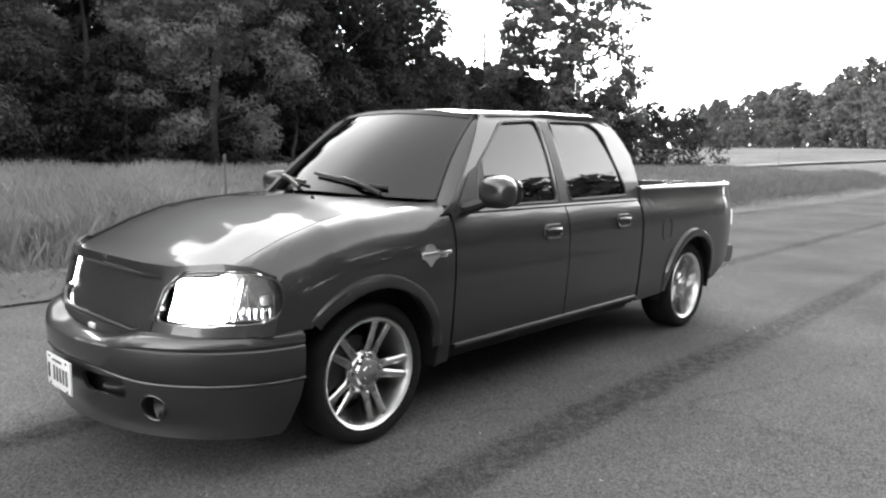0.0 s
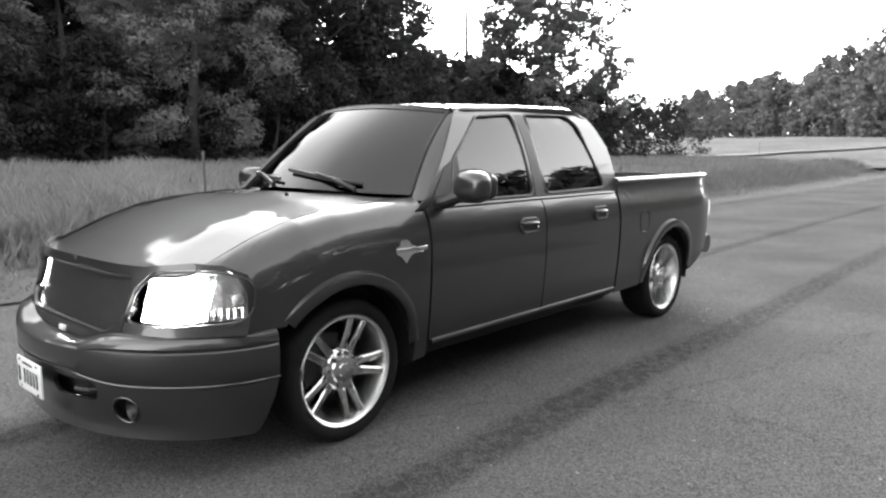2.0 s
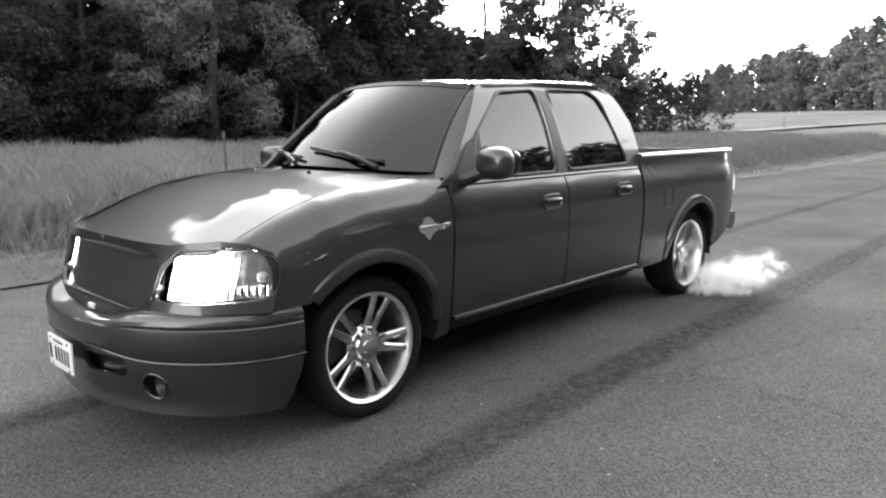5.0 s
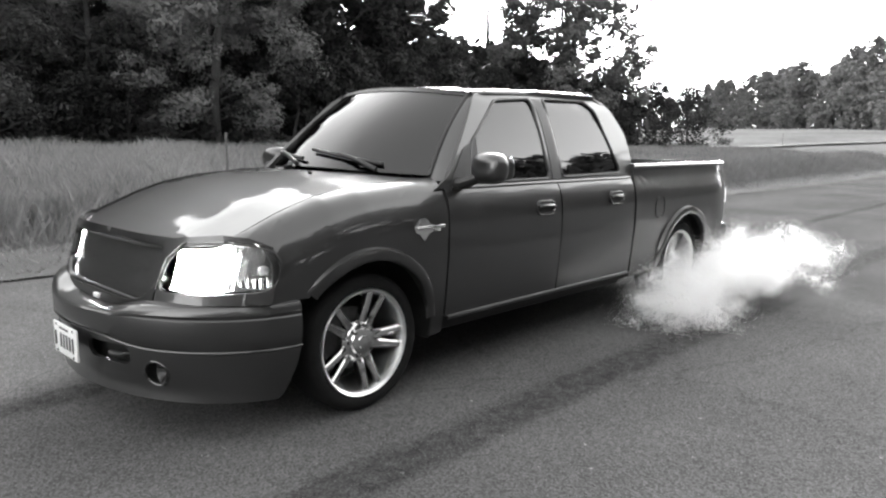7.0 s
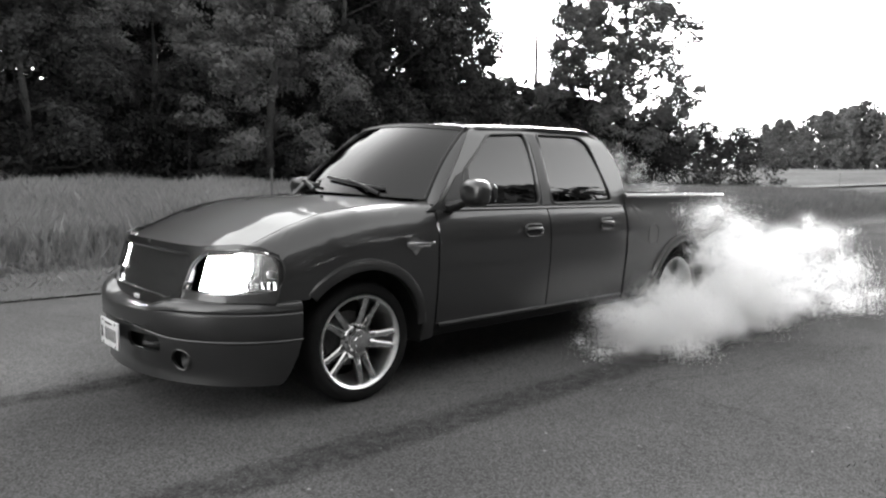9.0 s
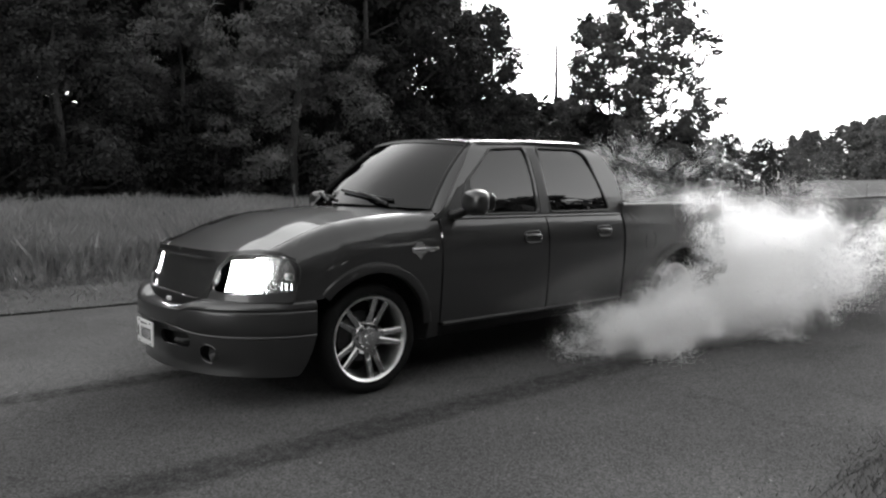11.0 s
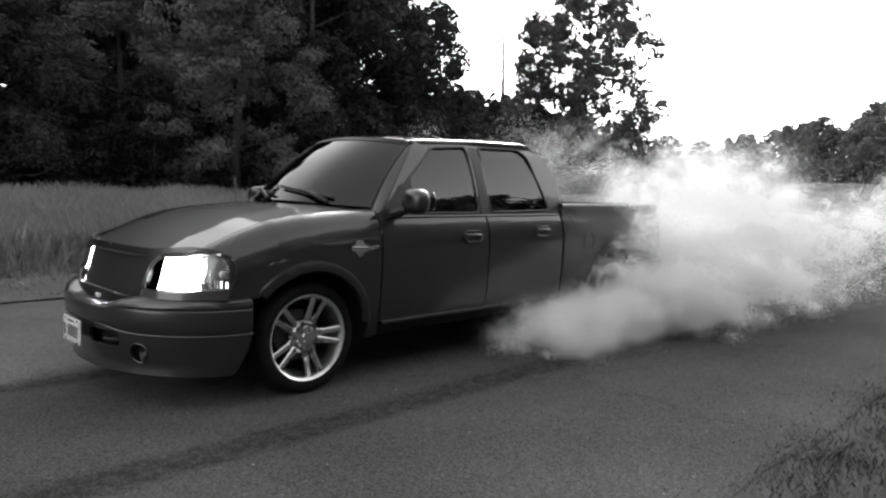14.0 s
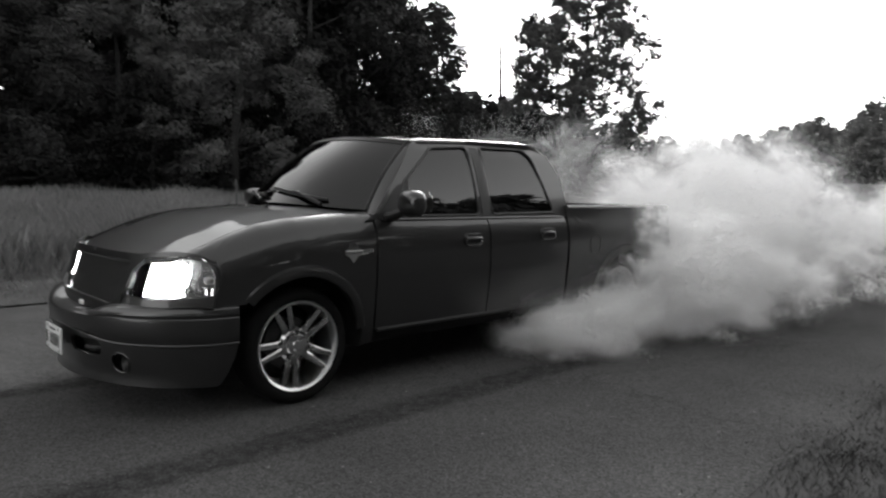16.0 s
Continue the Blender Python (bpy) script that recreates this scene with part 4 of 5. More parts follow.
def tree(name, label, seed, height, spread, low, count, size, leaf, lobes=30, lobe_r=(0.7, 1.5), airy=1.0, trunk_r=0.16, top=0.55, limb_count=9, tufts=9):
    """Tapered trunk, limbs to each lobe of the crown, leaves in the lobes."""
    rng = np.random.default_rng(seed)
    t = thing(name, label, "tree", "woodland edge trees")
    bm = bmesh.new()
    pts = [(0.12 * math.sin(seed + i), 0.12 * math.cos(seed * 1.7 + i), height * 0.92 * i / 7 - (0.3 if i == 0 else 0)) for i in range(8)]
    tube(bm, pts, [trunk_r * (1.25 - 1.1 * i / 7) for i in range(8)], 9)
    cs, rs = [], []
    for i in range(lobes):
        h = low + (height - low) * ((i + rng.random()) / lobes) ** 0.85
        f = (h - low) / (height - low)
        env = spread * (math.sin(math.pi * min(1, 0.18 + 0.82 * f) ** (1 / (2 * top))) ** 0.8 if f < 1 else 0.1)
        a = i * 2.399 + rng.random() * 0.8
        rad = env * (0.15 + 0.85 * rng.random() ** 0.7)
        cs.append((rad * math.cos(a), rad * math.sin(a), h))
        rs.append(lobe_r[0] + (lobe_r[1] - lobe_r[0]) * rng.random() * (1.2 - 0.5 * f))
    part("trunk", bm, M_BARK, t)
    for c in sorted(cs, key=lambda c: -math.hypot(c[0], c[1]))[:limb_count]:
        bm = bmesh.new()
        z0 = max(0.8, c[2] - 0.45 * math.hypot(c[0], c[1]) - 0.4)
        b = Vector((0.05, 0, min(z0, height * 0.88)))
        e = Vector(c)
        m2 = (b + e) / 2 + Vector((0, 0, -0.12 * (e - b).length))
        tube(bm, [b, m2, e], [0.055, 0.035, 0.012], 5)
        part("limb", bm, M_BARK, t)
    quads("crown", leaves(rng, np.array(cs), np.array(rs) * airy, count, size, tufts=tufts), leaf, t)
    return t


def bare_pine(height, wood):
    t = thing("dead_pine", "tall bare dead pine with short broken branches", "tree")
    bm = bmesh.new()
    tube(bm, [(0, 0, -0.3), (0.1, 0, height * 0.5), (0.05, 0.1, height)], [0.2, 0.14, 0.05], 8)
    part("trunk", bm, wood, t)
    rng = random.Random(4)
    for i in range(34):
        bm = bmesh.new()
        z = height * (0.35 + 0.63 * i / 34)
        a = rng.random() * 6.28
        ln = (0.9 + rng.random() * 1.8) * (1.25 - z / height)
        tube(bm, [(0.07, 0.05, z), (0.07 + ln * math.cos(a) * 0.6, 0.05 + ln * math.sin(a) * 0.6, z - 0.05), (0.07 + ln * math.cos(a), 0.05 + ln * math.sin(a), z + 0.25 * rng.random())], [0.045, 0.035, 0.018], 4)
        part("branch", bm, wood, t)
    return t


EYE = (-2.3, -4.0)


def spot(az, d):
    x, y = EYE[0] + d * math.cos(radians(az)), EYE[1] + d * math.sin(radians(az))
    return x, y, ground_height(x, y) - 0.05


def plant(t, az, d, turn, first=False):
    m = pose(*spot(az, d), 0, 0, turn)
    if first:
        t.matrix_basis = m
        return t
    return copy_thing(t, m)


def build_trees():
    oak = tree("oak_tree", "broad leafy oak with pale leaf tufts at the field edge", 3, 9.4, 4.1, 0.9, 52000, 0.12, M_LEAF, 46, (0.85, 1.3), trunk_r=0.2)
    # maples: shade of the wood is painted into their leaf colour
    maple = tree("maple_tree", "dense tree at the edge of the wood, leaves toned for shade", 8, 18.0, 4.6, 0.6, 21000, 0.25, M_LEAF_SHADE, 70, (1.0, 1.8))
    slim = tree("ash_tree", "slim leafy tree with an open crown", 12, 13.2, 2.0, 1.2, 13000, 0.15, M_LEAF_VINE, 36, (0.6, 1.1), trunk_r=0.12, tufts=20)
    round_top = tree("elm_tree", "dark round-headed tree with a lacy top", 17, 12.4, 3.3, 0.8, 32000, 0.16, M_LEAF_VINE, 54, (0.8, 1.4), trunk_r=0.15, top=0.42, tufts=22)
    # the pale leaf tone paints in sky glare veiling this crown
    airy = tree("sweetgum_tree", "tall spreading tree with sky showing through its crown", 21, 15.4, 4.9, 1.2, 70000, 0.18, M_LEAF, 78, (1.0, 1.7), trunk_r=0.2, top=0.42, tufts=26)
    vine = tree("vine_covered_tree", "rounded tree smothered in hanging vines", 31, 8.6, 4.0, 0.2, 26000, 0.13, M_LEAF_VINE, 44, (0.8, 1.25), top=0.7)
    # bushes share that leaf tone, darkened for shade
    bush = tree("bush", "dense rounded bush at the field edge, leaves toned for shade", 44, 4.6, 3.0, 0.1, 7600, 0.15, M_LEAF_SHADE, 34, (0.6, 1.1), top=0.8, trunk_r=0.08, limb_count=5)
    plant(oak, 61.8, 30, 0, True)
    plant(vine, 79, 29, 0, True)
    plant(maple, 56, 35, 0, True)
    plant(slim, 38.4, 50, 0, True)
    plant(round_top, 45.9, 45, 0, True)
    plant(airy, 34.0, 47, 0, True)
    plant(bush, 27.6, 52, 0, True)
    for t, rows in ((oak, ((70.5, 34, 80), (92, 31, 200))),
                    (maple, ((53.2, 40, 60), (51.6, 44, 280), (56.5, 41, 170), (63, 46, 20), (94, 42, 130), (60, 40, 130), (66, 38, 220), (74, 38, 300), (84, 37, 20), (98, 36, 10), (108, 34, 90), (120, 36, 50), (135, 40, 200), (58, 46, 250), (70, 45, 10), (88, 44, 77), (80, 46, 160))),
                    (round_top, ((49.6, 42, 140),)),
                    (slim, ((36.4, 53, 20), (47.6, 48, 160))),
                    (vine, ((104, 30, 60), (88, 30, 120), (124, 32, 10))),
                    (bush, ((30.2, 48, 100), (25.2, 58, 200), (36, 44, 40), (40, 43, 150), (44, 40, 250), (48, 36, 300), (52, 33, 20), (56, 31, 75), (68, 30, 190), (74, 30, 260), (33, 46, 330), (85, 28, 10), (93, 29, 120)))):
        for az, d, turn in rows:
            plant(t, az, d, turn)
    pine = bare_pine(16.0, M_BARK)
    pine.matrix_basis = pose(*spot(40.8, 55))
    snag = thing("dead_tree", "thin pale crooked dead tree against the dark wood", "tree")
    bm = bmesh.new()
    stem = [(0.3, 0, -0.3), (0.32, 0, 3.0), (0.15, 0, 6.0), (-0.08, 0, 7.4), (0.0, 0, 8.4), (0.3, 0, 9.1), (0.5, 0, 9.5)]
    tube(bm, stem, [0.05, 0.045, 0.04, 0.035, 0.03, 0.022, 0.01], 7)
    part("trunk", bm, M_PALEBARK, snag)
    for k, (z, ln) in enumerate(((9.0, -1.0), (9.1, 0.9), (8.2, 0.5), (7.3, -0.4), (6.6, 0.35))):
        bm = bmesh.new()
        tube(bm, [(interp(z, [(p[2], p[0]) for p in stem]), 0, z), (ln * 0.6, 0.1, z + 0.12), (ln, 0.2, z + 0.10)], [0.018, 0.013, 0.006], 5)
        part("branch", bm, M_PALEBARK, snag)
    snag.matrix_basis = pose(*spot(68.6, 33.0), 0, 0, 68.6 - 90)
    # deep wood behind the edge trees, its shade put into the leaf tone
    rng = np.random.default_rng(5)
    cs = []
    for i in range(1100):
        az = 31 + 129 * rng.random()
        d = (44 if az > 51.5 else 48) + 20 * rng.random()
        x, y, z = spot(az, d)
        top_h = 18.5 if az > 54.0 else interp(az, [(31, 3.0), (36, 5.0), (40, 6.5)])
        cs.append((x, y, z + top_h * rng.random() ** 0.9))
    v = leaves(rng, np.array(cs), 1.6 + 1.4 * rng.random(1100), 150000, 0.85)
    tagged(quads("deep_wood", v, M_LEAF_SHADE), "deep woodland behind the edge trees, darkened as in shade", "wood", kind="stuff")
    # undergrowth, coloured as dark as the shade it stands in
    cs = [spot(43 + 115 * rng.random(), 31 + 9 * rng.random()) for _ in range(260)]
    cs = np.array(cs) + np.column_stack([np.zeros((260, 2)), 2.2 * rng.random(260)])
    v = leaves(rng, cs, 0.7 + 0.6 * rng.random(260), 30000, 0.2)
    tagged(quads("undergrowth", v, M_LEAF_SHADE), "tangled undergrowth beneath the edge trees, shade put into its colour", "undergrowth", kind="stuff")
    # far wood across the field, haze painted in as paler leaves
    far = tree("far_tree", "tall full-crowned tree in the distant wood", 61, 20.0, 7.0, 0.2, 3600, 0.9, M_FAR_HAZE, 44, (1.6, 2.8), trunk_r=0.3, limb_count=0)
    tagged(far, group="distant wood trees")
    far2 = tree("far_tree", "tall round-topped tree in the distant wood", 67, 16.5, 6.2, 0.1, 3600, 0.85, M_FAR_HAZE, 38, (1.6, 2.6), trunk_r=0.3, top=0.7, limb_count=0)
    tagged(far2, group="distant wood trees")
    rnd = random.Random(9)
    first = {0: True, 1: True}
    for k in range(46):
        f = k / 45
        az = -2 + 25.5 * f + rnd.uniform(-0.4, 0.4)
        d = 124 + 300 * max(0, f - 0.3) ** 1.2 + rnd.uniform(-8, 14)
        w = rnd.random() < 0.45
        plant(far2 if w else far, az, d, rnd.uniform(0, 360), first[int(w)])
        first[int(w)] = False
    for k in range(9):
        plant(far2, 21 + 1.3 * k, 330 + 12 * k, 40 * k)
    # wood on the camera's side of the road, which the glass and paint mirror
    for k in range(24):
        x = -62 + 6.0 * k + rnd.uniform(-2, 2)
        y = -19.5 + rnd.uniform(-2.5, 2.5)
        copy_thing(far2 if k % 3 else far, pose(x, y, -2.2 + rnd.uniform(-2.5, 1.0), 0, 0, 47 * k))


def blades(rng, xy, h, w, lean=0.25):
    n = len(xy)
    z = np.array([ground_height(a, b) for a, b in xy]) - 0.02
    base = np.column_stack([xy, z])
    a = rng.random(n) * 6.283
    side = np.column_stack([np.cos(a), np.sin(a), np.zeros(n)]) * (w * (0.6 + 0.8 * rng.random(n)))[:, None]
    tip = np.column_stack([rng.normal(size=n) * lean, rng.normal(size=n) * lean, np.ones(n)]) * h[:, None]
    mid = tip * np.array([0.35, 0.35, 0.55])
    return np.stack([base - side, base + side, base + mid + side * 0.7, base + tip], axis=1)


def build_grass():
    rng = np.random.default_rng(11)
    n = 140000
    y = 5.6 + 18.5 * rng.random(n) ** 1.25
    x = -16 + 62 * rng.random(n) + (y - 5) * 0.25
    xy = np.column_stack([x, y])
    tuft = np.array([noise.noise(Vector((a * 0.45, b * 0.45, 1))) for a, b in xy])
    h = (0.42 + 0.3 * rng.random(n) + 0.28 * tuft) * np.clip((y - 5.2) / 1.5, 0.35, 1.0)
    tagged(quads("tall_grass", blades(rng, xy, np.clip(h, 0.12, 2), 0.0055), M_GRASS), "tall pale dry grass covering the field", "grass", kind="stuff")
    verts, faces = [], []
    xs, ys = np.linspace(44, 150, 54), np.linspace(5.6, 60, 34)
    for x in xs:
        for y in ys:
            verts.append((x, y, ground_height(x, y) + 0.2 + 0.12 * noise.noise(Vector((x * 0.25, y * 0.25, 3)))))
    for a in range(53):
        for b in range(33):
            faces.append((a * 34 + b, a * 34 + 34 + b, a * 34 + 35 + b, a * 34 + b + 1))
    tagged(pydata("meadow", verts, faces, M_FARGRASS, smooth=True), "pale grass meadow on the distant rise", "meadow", kind="structure")
    # short weeds on both road edges
    n = 90000
    x = -1.0 + 7.5 * rng.random(n)
    y = -3.38 - np.abs(rng.normal(size=n)) * 0.75 + 0.14 * rng.normal(size=n)
    clump = np.array([noise.noise(Vector((a * 1.6, b * 1.6, 7))) for a, b in zip(x, y)])
    keep = rng.random(n) < np.clip(0.65 + 1.5 * clump, 0.25, 1.0)
    xy = np.column_stack([x, y])[keep]
    tagged(quads("verge_grass", blades(rng, xy, 0.012 + 0.040 * rng.random(len(xy)) ** 2, 0.0014, 0.3), M_WEED), "short ragged grass and weeds at the road edge", "grass", kind="stuff")
    n = 60000
    xy = np.column_stack([-14 + 60 * rng.random(n), 3.95 + 1.9 * rng.random(n)])
    tagged(quads("shoulder_grass", blades(rng, xy, 0.02 + (0.04 + 0.09 * (xy[:, 1] - 3.95) / 1.9) * rng.random(n), 0.0035, 0.6), M_GRASS), "short mown grass beside the asphalt", "grass", kind="stuff")


def build_stake(az, d, height):
    x, y, z = spot(az, d)
    t = thing("marker_stake", "thin weathered steel marker stake in the grass", "stake")
    bm = bmesh.new()
    box(bm, (-0.012, -0.018, 0), (0.012, 0.018, height), 0.004)
    part("post", bm, M_RUST, t)
    bm = bmesh.new()
    box(bm, (-0.02, -0.028, height - 0.12), (-0.012, 0.028, height - 0.02), 0.003)
    part("tag", bm, M_RUST, t)
    t.matrix_basis = pose(x, y, z - 0.1)


def build_tracks():
    """A pale farm track that crosses the distant field."""
    verts, faces = [], []
    xs = np.linspace(44, 140, 40)
    for i, x in enumerate(xs):
        y = 26 - 0.36 * (x - 44)
        for k in (-1.1, 1.1):
            verts.append((x, y + k, ground_height(x, y + k) + 0.40))
    for i in range(39):
        faces.append((2 * i, 2 * i + 2, 2 * i + 3, 2 * i + 1))
    tagged(pydata("farm_track", verts, faces, M_SHOULDER, smooth=True), "pale worn track across the distant field", "track", kind="structure")


build_trees()
build_grass()
build_stake(61.6, 12.5, 1.5)
build_stake(18.5, 70, 1.6)
build_tracks()


# ---- tyre smoke, in billowing pieces ----
def smoke_mat():
    m = bpy.data.materials.new("tyre_smoke")
    m.use_nodes = True
    nt = m.node_tree
    nt.nodes.remove(nt.nodes["Principled BSDF"])
    df, tl = nt.nodes.new("ShaderNodeBsdfDiffuse"), nt.nodes.new("ShaderNodeBsdfTranslucent")
    df.inputs[0].default_value = tl.inputs[0].default_value = grey3(0.995)
    a = nt.nodes.new("ShaderNodeMixShader")
    a.inputs[0].default_value = 0.62
    nt.links.new(df.outputs[0], a.inputs[1])
    nt.links.new(tl.outputs[0], a.inputs[2])
    nt.links.new(a.outputs[0], nt.nodes["Material Output"].inputs["Surface"])
    return m


M_SMOKE = smoke_mat()


def puff_mesh(radius, seed, count, flake, soft=0.5):
    """A drift of fine particles gathered in billows, thick within and thinning outwards."""
    rng = np.random.default_rng(seed)
    nl = 15
    c = rng.normal(size=(nl, 3))
    c /= np.linalg.norm(c, axis=1)[:, None]
    c *= (0.25 + 0.45 * rng.random(nl))[:, None]
    lr = 0.28 + 0.22 * rng.random(nl)
    k = rng.choice(nl, count, p=lr ** 2.5 / np.sum(lr ** 2.5))
    d = rng.normal(size=(count, 3))
    d /= np.linalg.norm(d, axis=1)[:, None]
    f = rng.random(count) ** 0.55
    r = lr[k] * f * (1 + soft * f ** 3)
    p = (c[k] + d * r[:, None]) * radius * np.array([1.15, 1.05, 0.85])
    face = 0.7 * d + np.array([0, 0, 0.7]) + 0.55 * rng.normal(size=(count, 3))
    u = np.cross(face, rng.normal(size=(count, 3)))
    u /= np.linalg.norm(u, axis=1)[:, None]
    w = np.cross(face, u)
    w /= np.linalg.norm(w, axis=1)[:, None]
    s = (flake * (1.3 - 1.08 * f ** 1.7) * (0.7 + 0.6 * rng.random(count)))[:, None]
    v = np.stack([p + u * s, p - u * s * 0.5 + w * s * 0.87, p - u * s * 0.5 - w * s * 0.87], axis=1)
    me = bpy.data.meshes.new("smoke_puff")
    me.vertices.add(count * 3)
    me.vertices.foreach_set("co", v.reshape(-1).astype(np.float32))
    me.loops.add(count * 3)
    me.loops.foreach_set("vertex_index", np.arange(count * 3, dtype=np.int32))
    me.polygons.add(count)
    me.polygons.foreach_set("loop_start", np.arange(0, count * 3, 3, dtype=np.int32))
    me.update(calc_edges=True)
    me.materials.append(M_SMOKE)
    return me


PUFFS = []


def build_smoke():
    rnd = random.Random(77)
    small = [puff_mesh(0.24, 1 + k, 7000, 0.0038, 0.3) for k in range(3)]
    mid = [puff_mesh(0.45, 11 + k, 18000, 0.0045, 0.3) for k in range(4)]
    big = [puff_mesh(0.80, 21 + k, 23000, 0.0059, 0.3) for k in range(4)]
    wisp = [puff_mesh(0.6, 51 + k, 9000, 0.0034, 0.5) for k in range(3)]
    veil = [puff_mesh(1.5, 31 + k, 12000, 0.0042, 0.4) for k in range(3)]

    def add(kind, radius, born, source, vel, drag, rise):
        ob = tagged(new("smoke_puff", rnd.choice(kind)), "white billowing tyre smoke drifting over the road", "smoke", "burnout smoke", "stuff")
        PUFFS.append((ob, radius, born, source, vel, drag, rise, rnd.uniform(0, 360), rnd.choice((-1, 1)) * rnd.uniform(8, 22)))

    # first wisps at the driven wheel
    for k in range(14):
        born = 2.6 + 2.6 * k / 14
        f = k / 14
        add(small, 0.2, born, (3.50 + rnd.uniform(-0.15, 0.15), -1.06 + rnd.uniform(-0.06, 0.08), -0.05), (rnd.uniform(-0.1, 0.7) * (0.6 + f), rnd.uniform(-0.22, 0.02), 0), 0.5, rnd.uniform(0.02, 0.10))
    # wisps that climb past the wheel arch
    for k in range(12):
        born = 6.3 + 0.75 * k
        add(small, 0.2, born, (3.55 + rnd.uniform(-0.25, 0.45), -1.12 + rnd.uniform(-0.08, 0.05), 0), (rnd.uniform(-0.05, 0.45), rnd.uniform(-0.12, 0.0), 0), 0.5, rnd.uniform(0.25, 0.5))
    for k in range(10):
        add(wisp if k % 2 else small, 0.35, 5.9 + 2.6 * k / 10, (3.5 + rnd.uniform(-0.2, 0.35), -1.2 + rnd.uniform(-0.08, 0.05), 0), (rnd.uniform(0.0, 0.4), rnd.uniform(-0.12, 0.0), 0), 0.5, rnd.uniform(0.22, 0.42))
    # the cloud grows
    for k in range(20):
        born = 4.9 + 3.7 * k / 20
        fwd = k % 3 == 0
        add(mid, 0.42, born, (3.45 + rnd.uniform(-0.3, 0.3), -1.05 + rnd.uniform(-0.2, 0.1), 0), (rnd.uniform(-0.75, -0.1) if fwd else rnd.uniform(0.1, 1.3), rnd.uniform(-0.45, 0.0), 0), 0.7, rnd.uniform(0.0, 0.22) if fwd else rnd.uniform(0.05, 0.5))
    for k in range(9):
        born = 5.6 + 3.0 * k / 9
        add(wisp if k % 2 else mid, 0.42, born, (3.9 + rnd.uniform(-0.2, 0.3), 0.8 + rnd.uniform(-0.4, 0.3), 0), (rnd.uniform(0.5, 1.2), rnd.uniform(-0.1, 0.3), 0), 0.25, rnd.uniform(0.6, 0.9) if k % 2 else rnd.uniform(0.15, 0.40))
    # low rolls that creep forward under the sill and out towards the verge
    for k in range(30):
        born = 5.3 + 10.0 * k / 30
        add(mid if k % 3 else small, 0.40, born, (3.25 + rnd.uniform(-0.2, 0.2), -1.0 + rnd.uniform(-0.15, 0.1), -0.1), (rnd.uniform(-1.15, -0.45), rnd.uniform(-0.30, 0.02), 0), 0.95, rnd.uniform(-0.01, 0.03))
    # thick rolls that hide the driven wheel
    for k in range(14):
        add(mid, 0.40, 7.0 + 8.2 * k / 14, (3.55 + rnd.uniform(-0.25, 0.25), -1.15 + rnd.uniform(-0.12, 0.08), -0.1), (rnd.uniform(-0.15, 0.45), rnd.uniform(-0.25, -0.02), 0), 0.6, rnd.uniform(0.02, 0.16))
    # full cloud
    for k in range(30):
        born = 7.9 + 7.6 * k / 30
        side = -1 if k % 3 else 1
        add(big, 0.75, born, (4.75 + rnd.uniform(-0.2, 0.6), side * 1.0 + rnd.uniform(-0.3, 0.2), 0), (rnd.uniform(0.4, 1.8), rnd.uniform(-0.50, 0.2), 0), 0.3, rnd.uniform(0.03, 0.50))
    for k in range(20):
        born = 8.4 + 7.0 * k / 20
        add(mid, 0.42, born, (3.6 + rnd.uniform(-0.3, 0.4), -1.2 + rnd.uniform(-0.25, 0.1), 0), (rnd.uniform(-0.2, 1.1), rnd.uniform(-0.55, -0.05), 0), 0.6, rnd.uniform(0.0, 0.32))
    # thin veil that drifts up behind the bed
    for k in range(10):
        born = 7.4 + 6.5 * k / 10
        add(veil, 1.5, born, (6.2 + rnd.uniform(-0.4, 2.2), 1.6 + rnd.uniform(-1.0, 1.6), -0.4), (rnd.uniform(0.2, 1.0), rnd.uniform(0.0, 0.4), 0), 0.25, rnd.uniform(0.12, 0.45))
    # tall billows close behind the tail
    for k in range(7):
        add(big, 0.75, 8.4 + 5.6 * k / 7, (5.0 + rnd.uniform(-0.1, 0.5), rnd.uniform(-0.9, 0.7), 0), (rnd.uniform(0.15, 0.6), rnd.uniform(-0.2, 0.1), 0), 0.3, rnd.uniform(0.35, 0.62))
    # the bank that fills the far lane late on
    for k in range(12):
        add(big, 0.75, 9.6 + 5.0 * k / 12, (5.6 + rnd.uniform(-0.2, 1.6), rnd.uniform(-1.3, 0.8), 0), (rnd.uniform(0.1, 0.7), rnd.uniform(-0.25, 0.1), 0), 0.3, rnd.uniform(0.3, 0.75))
    for k in range(9):
        add(big if k % 2 else veil, 0.9, 9.8 + 4.4 * k / 9, (6.8 + rnd.uniform(-0.4, 2.6), rnd.uniform(-0.8, 1.8), 0), (rnd.uniform(0.1, 0.8), rnd.uniform(-0.2, 0.2), 0), 0.3, rnd.uniform(0.6, 1.0))
    # thin drifts before the bed side and above the bed
    for k in range(9):
        add(wisp, 0.5, 7.4 + 7.4 * k / 9, (3.8 + rnd.uniform(-0.3, 0.5), -1.35 + rnd.uniform(-0.1, 0.1), 0), (rnd.uniform(0.2, 0.7), rnd.uniform(-0.1, 0.02), 0), 0.2, rnd.uniform(0.3, 0.55))
    for k in range(7):
        add(veil, 1.0, 8.2 + 5.0 * k / 7, (4.6 + rnd.uniform(0, 1.4), 1.7 + rnd.uniform(-0.4, 1.0), 0), (rnd.uniform(0.1, 0.5), rnd.uniform(0.0, 0.2), 0), 0.25, rnd.uniform(0.45, 0.75))
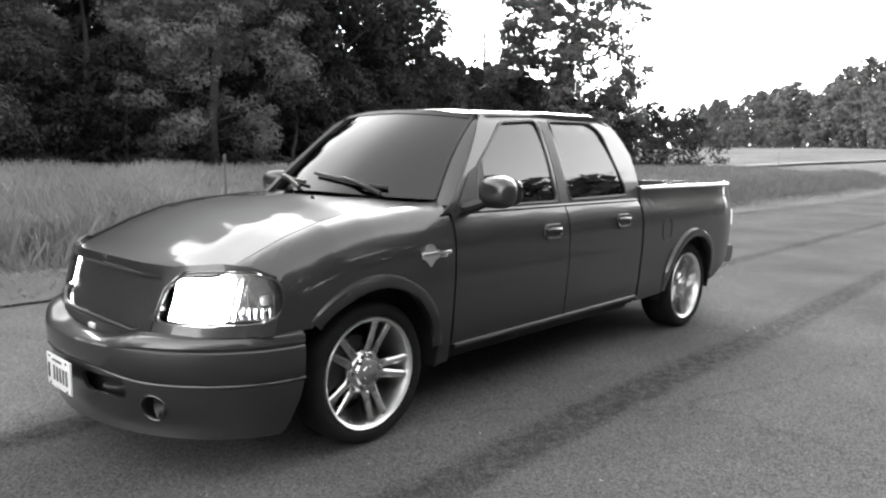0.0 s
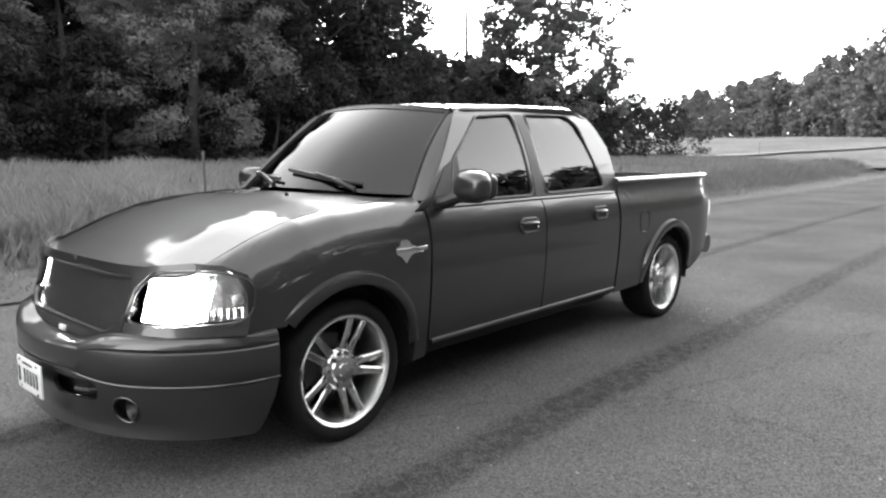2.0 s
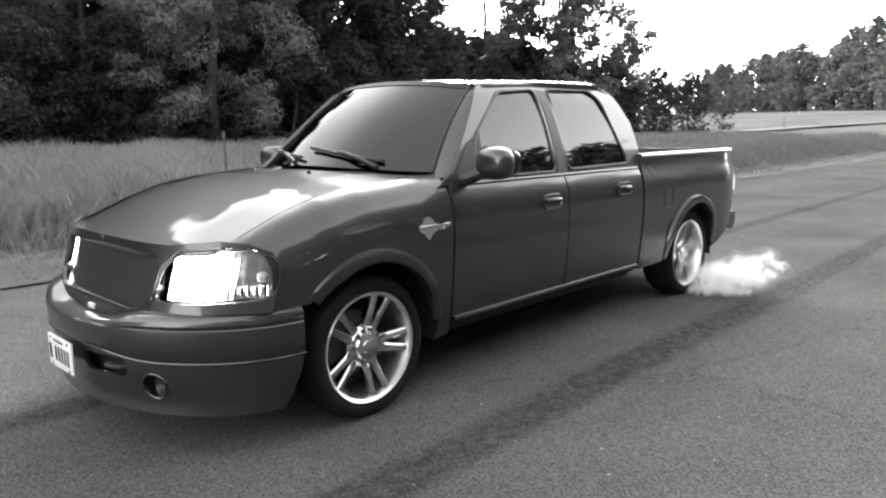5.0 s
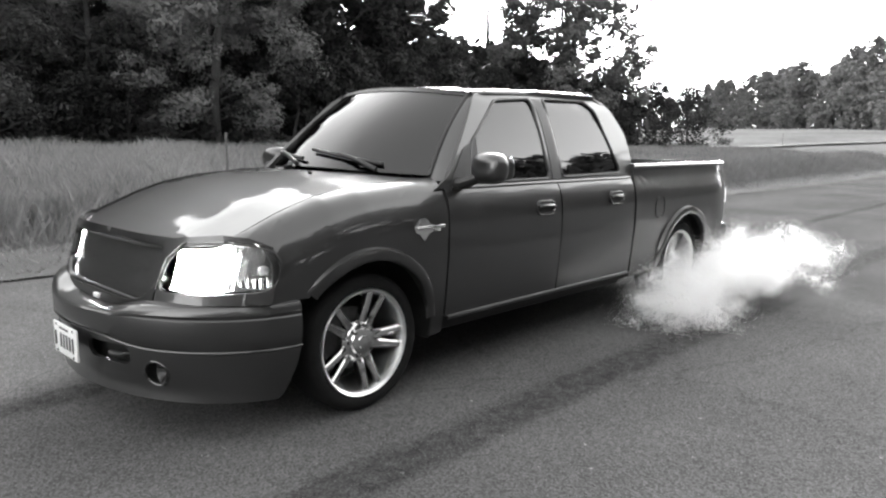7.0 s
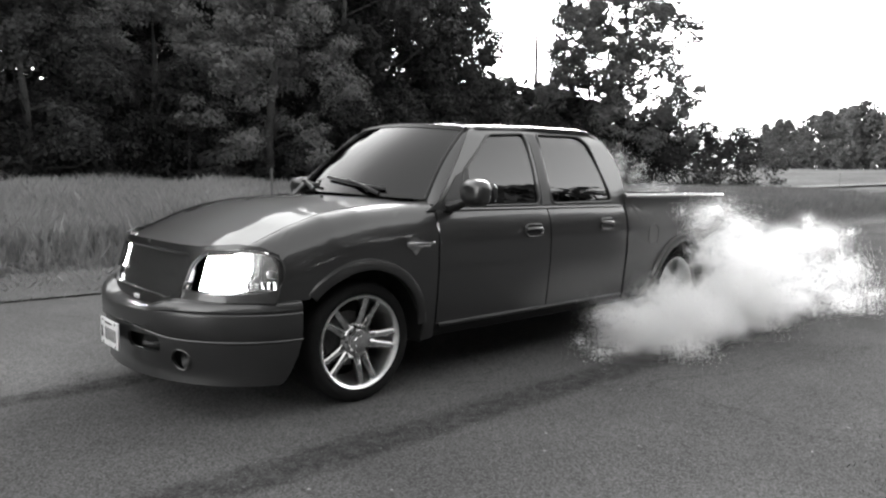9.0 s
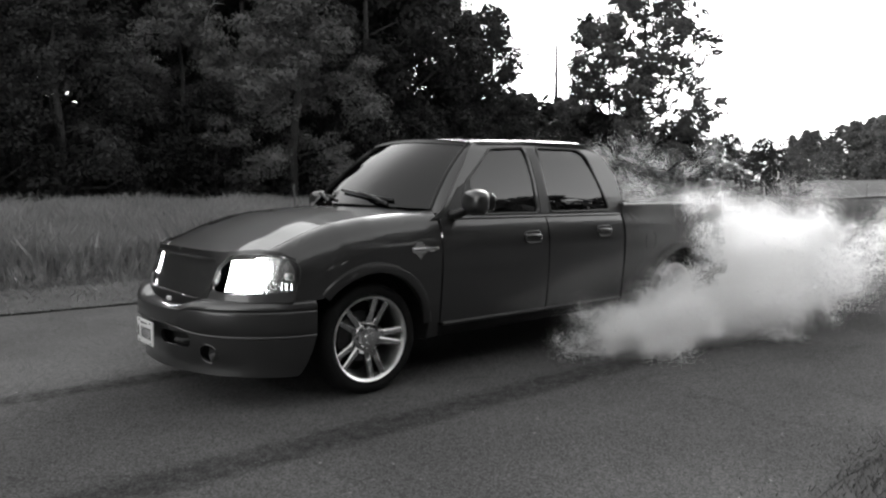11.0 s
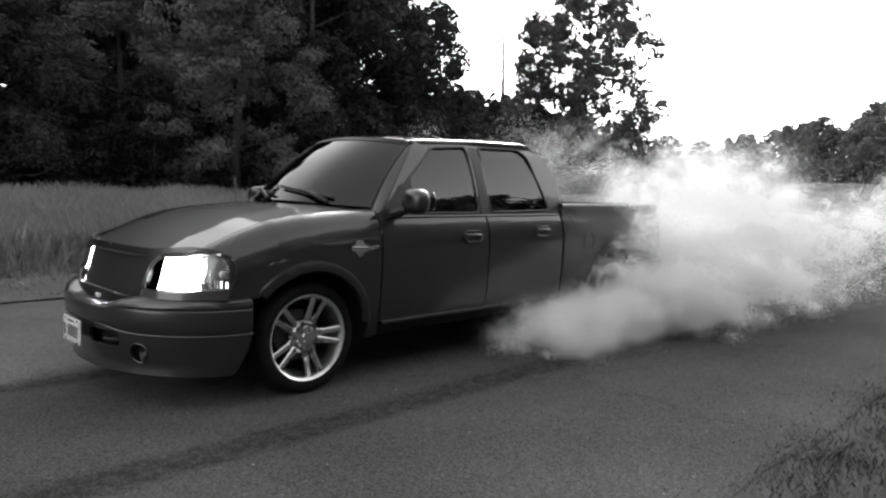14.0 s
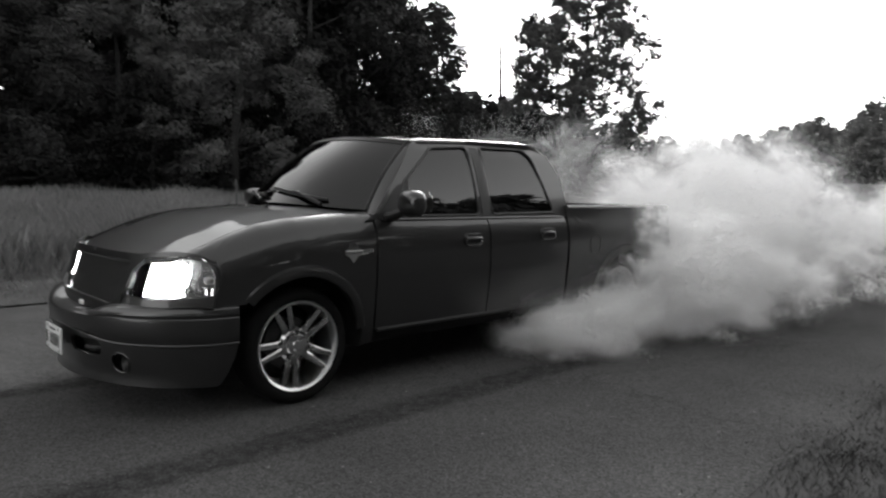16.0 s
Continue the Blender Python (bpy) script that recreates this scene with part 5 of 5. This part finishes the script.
    # haze over the far side of the cloud
    for k in range(9):
        born = 9.0 + 5.0 * k / 9
        add(veil, 1.5, born, (7.6 + rnd.uniform(-0.4, 2.4), rnd.uniform(-1.2, 2.0), -0.4), (rnd.uniform(0.1, 0.9), rnd.uniform(-0.2, 0.3), 0), 0.25, rnd.uniform(0.3, 0.7))


def puff_rows(radius, born, source, vel, drag, rise, turn, spin):
    start = (source[0], source[1], -1.25 * radius + source[2] * 0.5)
    rows = [(0, pose(*start, 0, 0, turn)), (born, pose(*start, 0, 0, turn))]
    for dt in (0.2, 0.5, 0.9, 1.4, 2.0, 2.8, 3.8, 5.0, 6.5, 8.0, 9.5, 11.0, 12.5, 14.0):
        t = min(born + dt, 16.0)
        u = t - born
        g = (1 - math.exp(-drag * u)) / drag
        lift = 1 - math.exp(-u / 0.45)
        z = start[2] + (0.42 * radius - start[2]) * lift + rise * (1 - math.exp(-0.45 * max(0, u - 0.3))) / 0.45
        rows.append((t, pose(source[0] + vel[0] * g, source[1] + vel[1] * g, z, 0, 0, turn + spin * u)))
        if t >= 16.0:
            break
    if rows[-1][0] < 16.0:
        rows.append((16.0, rows[-1][1]))
    return rows


build_smoke()


# ---- what moves ----
TRUCK_AT = [(0, 0, 0, 0), (14.5, 0, 0, 0), (15.0, -0.045, 0.0, -0.2), (15.5, -0.10, -0.04, -1.2), (16.0, -0.17, -0.07, -1.25)]
FRONT_ROLL = [(0, 0), (14.5, 0), (15.0, 9), (15.5, 23), (16.0, 46)]


def rear_turn(t):
    """Degrees turned by the driven wheels, which spin all the while."""
    return 1950.0 * t


def motions():
    walk(truck, [(t, pose(x, y, 0, 0, 0, a)) for t, x, y, a in TRUCK_AT])
    for x, s, w in wheels:
        if x == 0.0:
            walk(w, [(t, pose(x, s * 0.885, 0.36, 0, -a, 0)) for t, a in FRONT_ROLL])
        else:
            walk(w, [(k / 30, pose(x, s * 0.885, 0.36, 0, -rear_turn(k / 30), 0)) for k in range(481)])

    for ob, *way in PUFFS:
        walk(ob, puff_rows(*way))


motions()
